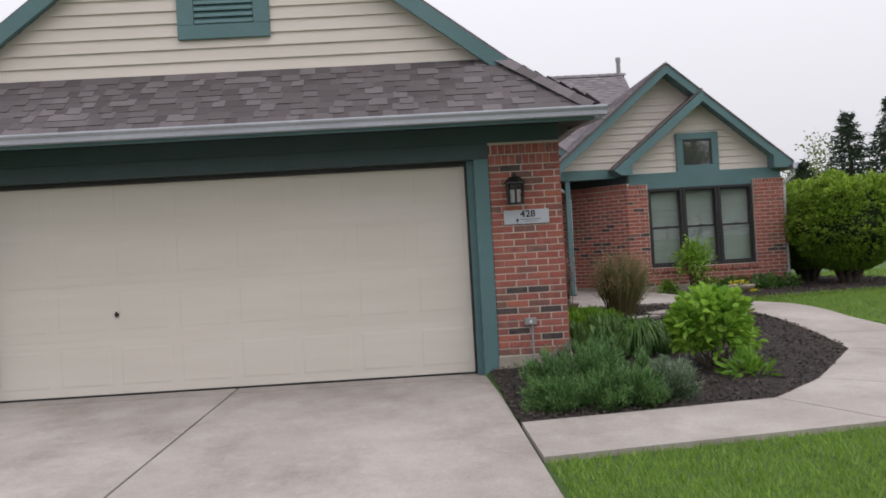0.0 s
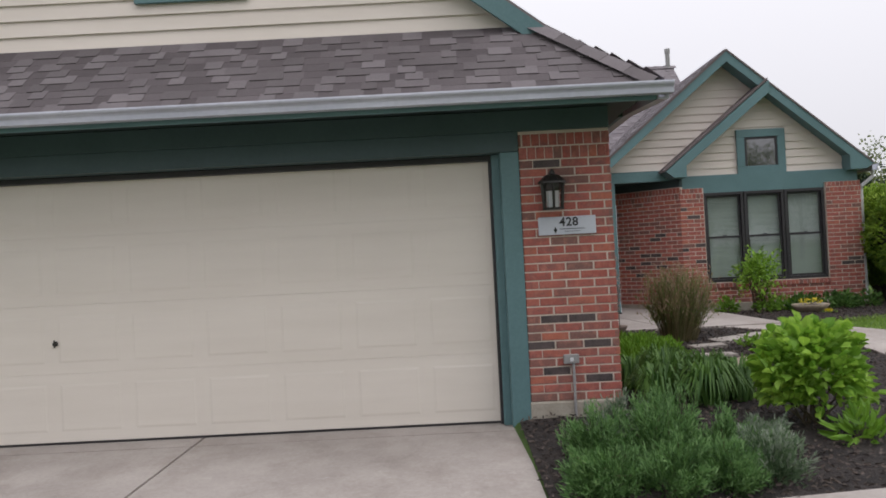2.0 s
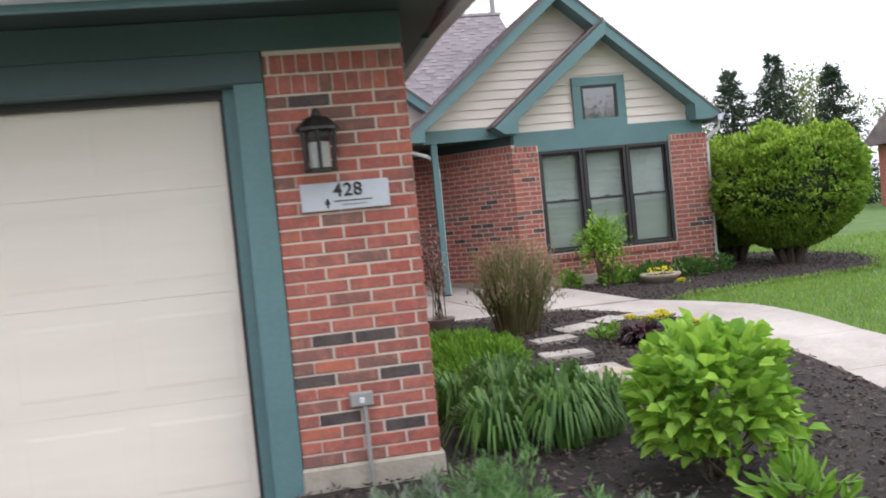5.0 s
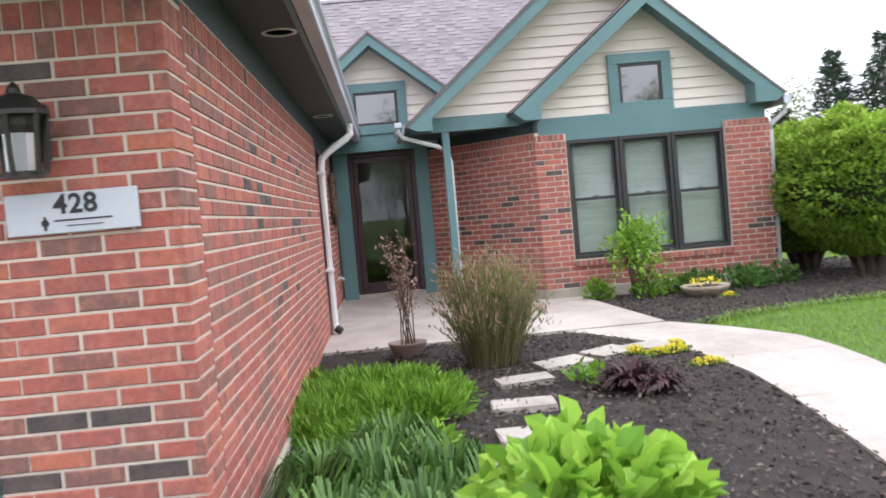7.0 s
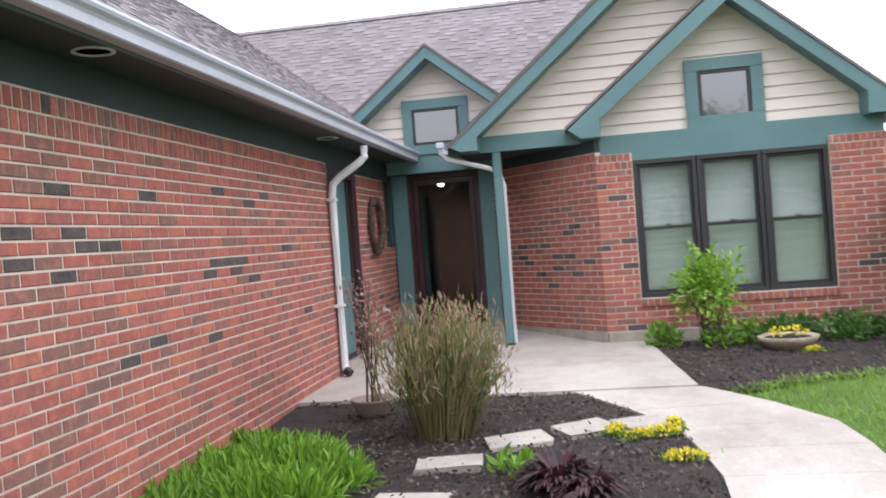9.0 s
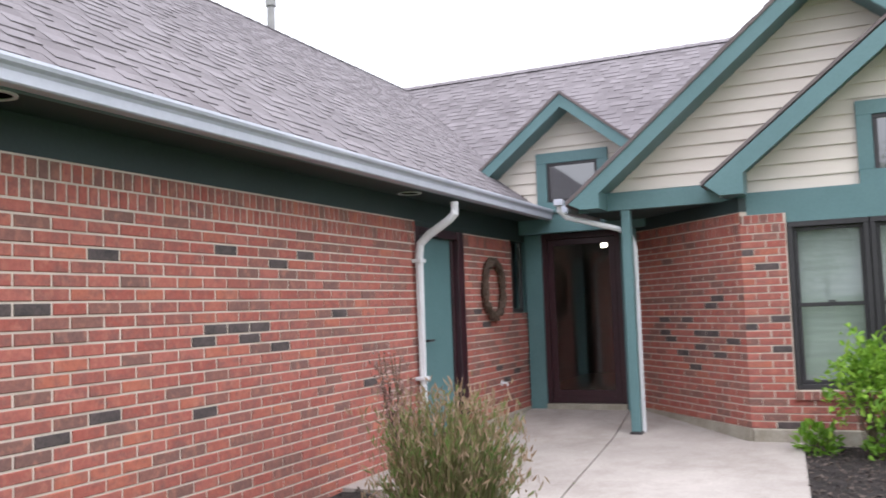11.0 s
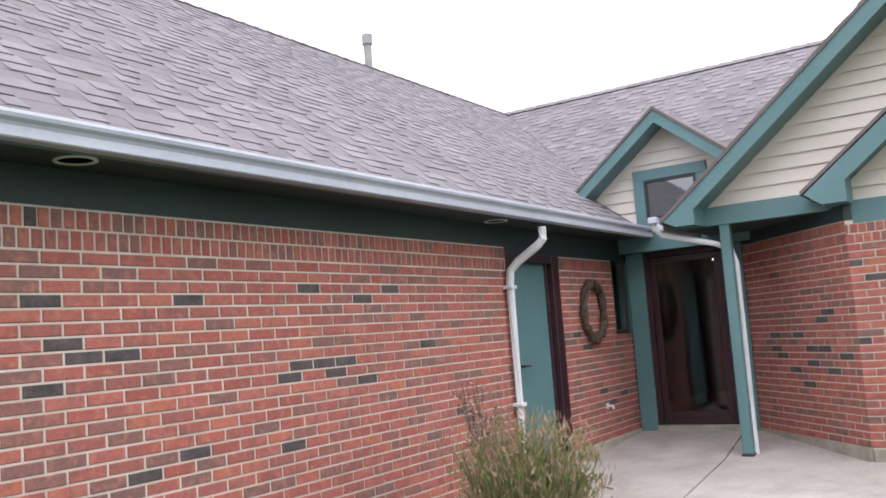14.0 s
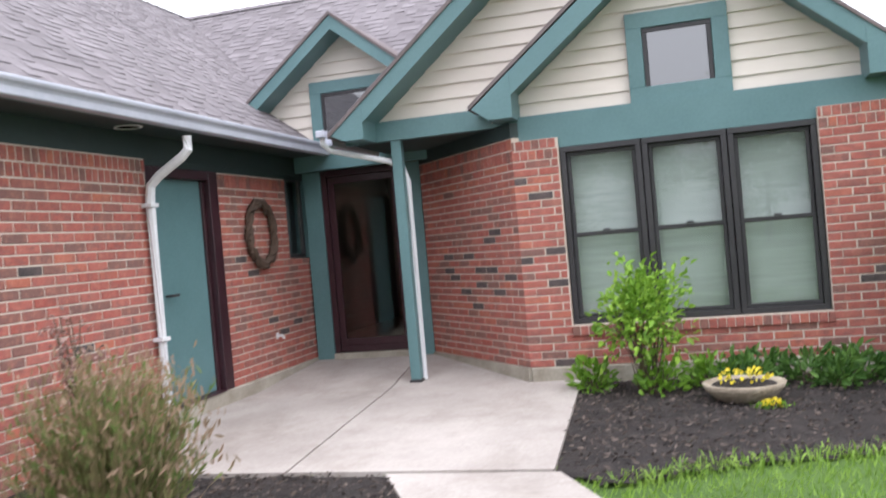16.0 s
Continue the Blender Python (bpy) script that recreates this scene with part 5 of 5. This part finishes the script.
tube(bm, [(.12, -.56, 2.48), (.12, -.5, 2.36), (.12, -.07, 2.15), (.12, -.05, .1)], .045, 8)
part("downspout", bm, WHITE_METAL, house)
for x0 in (1.8, 5.6):
    pane_frame = part("window", hollow(fresh(), x0, x0 + 1.6, .8, 2.1, .09, -.05, .02), TEAL, house)
    bm = fresh()
    box(bm, (x0 + .09, -.02, .89), (x0 + 1.51, -.004, 2.01))
    part("pane", bm, DARK_PANE, pane_frame)

# ---- bricks ----
def brick_material(name, pick):
    """Fired clay: salmon, red, orange, brown and olive bricks, flashed darker in clouds, with pale kiln marks."""
    m, t, b = mat(name, 0.85)
    c = ramp(t, pick(t), [(0.0, (0.338, 0.095, 0.074)), (0.14, (0.399, 0.133, 0.105)), (0.28, (0.324, 0.088, 0.067)), (0.42, (0.383, 0.124, 0.098)), (0.51, (0.421, 0.138, 0.086)), (0.58, (0.356, 0.106, 0.082)), (0.70, (0.305, 0.101, 0.080)), (0.80, (0.258, 0.106, 0.086)), (0.91, (0.222, 0.110, 0.089)), (1.0, (0.179, 0.097, 0.083))])
    flash = ramp(t, noise_of(t, 9.0, 4, 0.6, (1, 1, 1.6)), [(0.46, (0, 0, 0)), (0.68, (0.66, 0.66, 0.66))])
    c = mix(t, "MIX", flash, c, (0.175, 0.092, 0.084))
    glow = ramp(t, noise_of(t, 12.0, 4, 0.65, (1.3, 1.3, 1)), [(0.50, (0, 0, 0)), (0.72, (0.6, 0.6, 0.6))])
    c = mix(t, "MIX", glow, c, (0.49, 0.205, 0.150))
    c = mix(t, "MULTIPLY", 0.7, c, ramp(t, noise_of(t, 45, 5, 0.75), [(0.28, (0.62, 0.60, 0.60)), (0.72, (1.2, 1.18, 1.16))]))
    t.links.new(c, b.inputs["Base Color"])
    bump(t, b, noise_of(t, 90, 5, 0.7), 0.55, 0.004)
    return m


BRICK = brick_material("red_brick", per_object)
BRICK_JOINED = brick_material("red_brick_joined", per_island)
BRICK_DARK = two_scale("dark_fired_brick", (0.028, 0.025, 0.026), (0.115, 0.086, 0.082), 8, 60, 0.8, 0.5, 0.004)
BRICK_CACHE = {}


def brick_shape(w, h):
    """Corners of one brick in wall coordinates: across, out of the wall (towards -y), up; front edges worn."""
    e = .0035
    out = [(0, -.0, 0), (w, 0, 0), (w, 0, h), (0, 0, h)]
    verts = [(e, -.0, e), (w - e, 0, e), (w - e, 0, h - e), (e, 0, h - e)]
    verts = [(x, 0.0, z) for x, _, z in verts] + [(x, .004, z) for x, _, z in out] + [(x, .03, z) for x, _, z in out]
    faces = [(0, 1, 2, 3)] + [(4 + k, 4 + (k + 1) % 4, (k + 1) % 4, k) for k in range(4)] + [(8 + k, 8 + (k + 1) % 4, 4 + (k + 1) % 4, 4 + k) for k in range(4)]
    return verts, faces


def brick_mesh(w, h, material):
    key = (round(w, 2), round(h, 3), material.name)
    if key not in BRICK_CACHE:
        me = bpy.data.meshes.new("brick")
        v, f = brick_shape(*key[:2])
        me.from_pydata(v, [], f)
        me.materials.append(material)
        BRICK_CACHE[key] = me
    return BRICK_CACHE[key]


BR = random.Random(5)


def lay(wall_ob, start, turn, length, z0, courses, ch, holes=(), single=lambda u, z: True, darks=(), first=0.0, brick_w=0.2127, burnt=()):
    """Lay brick courses on a wall face from start along the direction turn (degrees); holes as (u0, u1, z0, z1)."""
    m0 = pose(*start, 0, 0, turn)
    spare_v, spare_f = [], []
    gap = .0108
    for c in range(courses):
        z = z0 + c * ch
        u = -(c % 2) * brick_w / 2 - first
        while u < length - .012:
            a, b = max(u, 0.0), min(u + brick_w - gap, length)
            u += brick_w
            spans = [(a, b)]
            for h0, h1, hz0, hz1 in holes:
                if hz0 - .01 < z + ch / 2 < hz1:
                    spans = [s for a_, b_ in spans for s in ((a_, min(b_, h0)), (max(a_, h1), b_)) if s[1] - s[0] > .02]
            for a_, b_ in spans:
                w, h = b_ - a_, ch - gap
                if w < .022:
                    continue
                dark = BR.random() < .008 or any(a_ <= du < b_ + gap and z <= dz < z + ch for du, dz in burnt) or any((a_ - du) ** 2 / .16 + (z - dz) ** 2 / .010 < 1 and BR.random() < .28 for du, dz in darks)
                m = m0 @ pose(a_, BR.uniform(-.0015, .0015), z, 0, 0, 0)
                if single(a_, z) or dark:
                    ob = new("brick", brick_mesh(w, h, BRICK_DARK if dark else BRICK))
                    ob.parent, ob.matrix_basis = wall_ob, m
                else:
                    v, f = brick_shape(w, h)
                    o = len(spare_v)
                    spare_v += [m @ Vector(q) for q in v]
                    spare_f += [tuple(i + o for i in q) for q in f]
    if spare_v:
        tagged(raw("bricks", spare_v, spare_f, BRICK_JOINED, wall_ob), "", "", "", "stuff")


CH = .0655
def headers(wall_ob, start, turn, length, z0, rows, ch=.1, single=lambda u, z: True):
    lay(wall_ob, start, turn, length, z0, rows, ch, (), single, (), 0.0, .0665)


lay(pier, (-PIER_W, 0, 0), 0, PIER_W, .187, 28, CH, (), lambda u, z: True, burnt=((.16, .79), (.38, .79), (.5, .63), (.2, .63), (.45, .35)))
headers(pier, (-PIER_W, 0, 0), 0, PIER_W, 2.022, 2)
lay(pier, (0, 0, 0), 90, .30, .187, 28, CH)
headers(pier, (0, 0, 0), 90, .30, 2.022, 2)
lay(pier_far, (-6.46, 0, 0), 0, .69, .187, 28, CH, (), lambda u, z: False)
near = lambda u, z: 1.0 < u < 3.1 and z > .72
BURNT = ((1.49, 1.853), (2.385, 1.85), (3.26, 1.91), (3.80, 1.868), (3.48, 1.362), (3.0, 1.364), (3.2, 1.42), (3.89, 1.312), (3.6, 1.43), (4.92, .93), (3.06, .957), (1.96, 1.60), (1.25, 1.65), (1.46, 1.437), (1.716, 1.574), (1.27, 1.478), (4.65, 1.527), (4.13, 1.927))
lay(side_wall, (0, .302, 0), 90, 5.858, .187, 28, .0673, (), near, ((3.4, 1.38), (1.6, 1.58), (2.1, 1.0)), .089, burnt=BURNT)
headers(side_wall, (0, .302, 0), 90, 5.858, 2.073, 2, .1, lambda u, z: False)
lay(nook_wall, (0, 7.20, 0), 90, 1.82, .362, 26, .0667, ((1.32, 1.9, 1.42, 2.4),), lambda u, z: True, ((.9, .75), (.5, 1.4)))
headers(nook_wall, (0, 7.20, 0), 90, 1.32, 2.098, 1, .128)
aturn = math.degrees(math.atan2(A0.y - A1.y, A0.x - A1.x))
lay(angle_wall, (A1.x, A1.y, 0), aturn, (A0 - A1).length, .36, 26, .0655, (), lambda u, z: True, burnt=((1.62, 1.1), (.5, 1.2), (1.3, 1.42), (.9, 1.28), (1.1, 1.2), (1.45, .96), (.85, 1.0), (.63, 1.34), (1.59, 1.52), (.68, 1.1), (1.06, .87), (1.15, 1.05), (1.35, 1.18)))
headers(angle_wall, (A1.x, A1.y, 0), aturn, (A0 - A1).length, 2.063, 2, .1)
lay(window_wall, (2.53, WING_Y, 0), 0, 2.91, .36, 26, .0655, ((.374, 2.35, .615, 3.0),), lambda u, z: True, ((.15, 1.2), (2.6, .9)))
headers(window_wall, (2.53, WING_Y, 0), 0, .374, 2.063, 2, .085)
headers(window_wall, (4.88, WING_Y, 0), 0, .56, 2.063, 2, .085)
headers(window_wall, (2.906, WING_Y - .02, 0), 0, 1.975, .605, 1, .085)

# ---- shingles ----
def shingle_material(name, pick, dark, mid, light):
    m, t, b = mat(name, 0.92)
    c = ramp(t, pick(t), [(0.0, dark), (0.5, mid), (1.0, light)])
    c = mix(t, "MULTIPLY", 0.7, c, ramp(t, noise_of(t, 1.6, 5, 0.65), [(0.3, (0.78, 0.77, 0.78)), (0.7, (1.14, 1.14, 1.14))]))
    c = mix(t, "MULTIPLY", 0.6, c, ramp(t, noise_of(t, 160, 2), [(0.3, (0.65, 0.65, 0.65)), (0.7, (1.2, 1.2, 1.2))]))
    t.links.new(c, b.inputs["Base Color"])
    bump(t, b, noise_of(t, 220, 3), 0.5, 0.003)
    return m


UPPER = ((0.172, 0.155, 0.165), (0.195, 0.177, 0.188), (0.218, 0.199, 0.210))
LOWER = ((0.145, 0.129, 0.137), (0.17, 0.153, 0.162), (0.195, 0.177, 0.187))
OLD_UPPER = ((0.10, 0.087, 0.090), (0.135, 0.119, 0.124), (0.17, 0.152, 0.158))
OLD_LOWER = ((0.076, 0.064, 0.067), (0.095, 0.081, 0.085), (0.12, 0.103, 0.108))
TAB_SETS = {}
for key, pick in (("single", per_object), ("joined", per_island)):
    TAB_SETS[key, "new"] = (shingle_material("shingle_tab_" + key, pick, *UPPER), shingle_material("shingle_base_" + key, pick, *LOWER))
    TAB_SETS[key, "old"] = (shingle_material("weathered_tab_" + key, pick, *OLD_UPPER), shingle_material("weathered_base_" + key, pick, *OLD_LOWER))
TAB_W = (.11, .13, .15, .17, .20, .24)
TAB_CACHE = {}


def tab_shape(w, thick):
    v = [(0, 0, thick), (w, 0, thick), (w, .16, .003), (0, .16, .003), (0, 0, 0), (w, 0, 0)]
    return v, [(0, 1, 2, 3), (4, 5, 1, 0), (4, 0, 3), (5, 2, 1)]


def shingle(roof_ob, origin, across, up, poly, single, expo=.128, age="new"):
    """Courses of tabs on a roof plane; poly is the plane's outline in (across, up) metres from origin."""
    a, u = Vector(across).normalized(), Vector(up).normalized()
    n = a.cross(u)
    n, flip = (n, False) if n.z > 0 else (-n, True)
    base = Matrix(((a.x, u.x, n.x, origin[0]), (a.y, u.y, n.y, origin[1]), (a.z, u.z, n.z, origin[2]), (0, 0, 0, 1)))
    sv, sf, layer = [], [], []
    raised = True
    top = max(p[1] for p in poly)
    s = 0.0
    while s < top - .02:
        mid = s + expo * .5
        cuts = sorted(p[0] + (mid - p[1]) * (q[0] - p[0]) / (q[1] - p[1]) for p, q in zip(poly, poly[1:] + poly[:1]) if (p[1] > mid) != (q[1] > mid))
        for x0, x1 in zip(cuts[::2], cuts[1::2]):
            x = x0 - BR.uniform(0, .1)
            while x < x1:
                w = BR.choice(TAB_W)
                lo, hi = max(x, x0), min(x + w, x1)
                x += w
                if hi - lo < .03:
                    continue
                raised = not raised if BR.random() < .85 else raised
                thick = .0115 if raised else .0045
                m = base @ pose(lo, s + BR.uniform(-.0015, .0015), .004, 0, 0, 0)
                full = hi - lo > w - .001
                if full and single(lo, s) and not flip:
                    key = (w, thick, age)
                    if key not in TAB_CACHE:
                        me = bpy.data.meshes.new("shingle")
                        me.from_pydata(*[tab_shape(w, thick)[0], [], tab_shape(w, thick)[1]])
                        me.materials.append(TAB_SETS["single", age][0 if raised else 1])
                        TAB_CACHE[key] = me
                    ob = new("shingle", TAB_CACHE[key])
                    ob.parent, ob.matrix_basis = roof_ob, m
                else:
                    v, f = tab_shape(hi - lo, thick)
                    o = len(sv)
                    sv += [m @ Vector(q) for q in v]
                    sf += [tuple(i + o for i in q) for q in f]
                    layer += [0 if raised else 1] * len(f)
        s += expo
    rest = raw("shingles", sv, sf, TAB_SETS["joined", age][0], roof_ob)
    rest.data.materials.append(TAB_SETS["joined", age][1])
    rest.data.polygons.foreach_set("material_index", layer)
    tagged(rest, "", "", "", "stuff")


def slope_len(run, pitch):
    return run * math.sqrt(1 + pitch * pitch)


run = EAVE_X - RIDGE_X
S = slope_len(run, PITCH)
hs = slope_len(0.16 - EAVE_Y, PITCH)
shingle(roof_side, (EAVE_X + .03, EAVE_Y, EAVE_Z - .02), (0, 1, 0), (-1, 0, PITCH),
        [(.22, .05), (.8, .02), (1.58, 0), (8.85 - EAVE_Y, 0), (MAIN_Y - EAVE_Y, S), (.26 - EAVE_Y, S), (.26 - EAVE_Y, hs)], lambda x, s: 1.7 < x < 5.6 and s < 2.0)
width = EAVE_X - L_EAVE
fs = slope_len(.28 - EAVE_Y, FRONT_P)
shingle(roof_front, (L_EAVE, EAVE_Y - .03, FRONT_Z - .02), (1, 0, 0), (0, 1, FRONT_P),
        [(0, 0), (width - .085, 0), (width - .87, fs), (.86, fs)], lambda x, s: x > 2.6, .115, "old")
shingle(roof_main, (EAVE_X - 3.6, 8.82, EAVE_Z - .02), (1, 0, 0), (0, 1, PITCH),
        [(3.6, 0), (3.8 - EAVE_X + 3.6, 0), (3.8 - EAVE_X + 3.6, S), (.04, S)], lambda x, s: False)
wp = (W_APEX[1] - W_Z) / (W_APEX[0] - W_L)
ws = slope_len(W_APEX[0] - W_L, wp)
shingle(roof_wing_l, (W_L, 15.6, W_Z), (0, -1, 0), (1, 0, wp), [(0, 0), (15.6 - GABLE_Y, 0), (15.6 - GABLE_Y, ws), (0, ws)], lambda x, s: False)
# ridge caps
for nm, a, b in (("ridge_garage", (RIDGE_X, .14, RIDGE_Z + .01), (RIDGE_X, MAIN_Y, RIDGE_Z + .01)), ("ridge_main", (RIDGE_X, MAIN_Y, RIDGE_Z + .012), (3.82, MAIN_Y, RIDGE_Z + .012)), ("ridge_hip", (CORNER_X + .01, EAVE_Y - .02, FRONT_Z + .022), (HX - .02, .16, HZ - .005))):
    a, b = Vector(a), Vector(b)
    d = (b - a).normalized()
    sd = d.cross(Vector((0, 0, 1))).normalized()
    cap = thing(nm, "shingle caps along the roof edge", "roof", kind="structure")
    n = int((b - a).length / .2)
    for k in range(n):
        p0, p1 = a + (b - a) * (k / n), a + (b - a) * ((k + 1.25) / n)
        bm = fresh()
        lift = Vector((0, 0, .007 if nm != "ridge_hip" else .004))
        drop = Vector((0, 0, -.075 if nm != "ridge_hip" else -.06))
        far_side = 2.2 if nm == "ridge_hip" else 1.0
        ring0 = [bm.verts.new(q) for q in (p0 + sd * .12 + drop * far_side + lift, p0 + lift * 2, p0 - sd * .12 + drop + lift)]
        ring1 = [bm.verts.new(q) for q in (p1 + sd * .12 + drop * far_side, p1, p1 - sd * .12 + drop)]
        low0 = [bm.verts.new(v_.co - lift) for v_ in ring0]
        for i in range(2):
            bm.faces.new((ring0[i], ring0[i + 1], ring1[i + 1], ring1[i]))
            bm.faces.new((low0[i], low0[i + 1], ring0[i + 1], ring0[i]))
        part("cap", bm, TAB_SETS["single", "old" if nm == "ridge_hip" else "new"][0], cap)
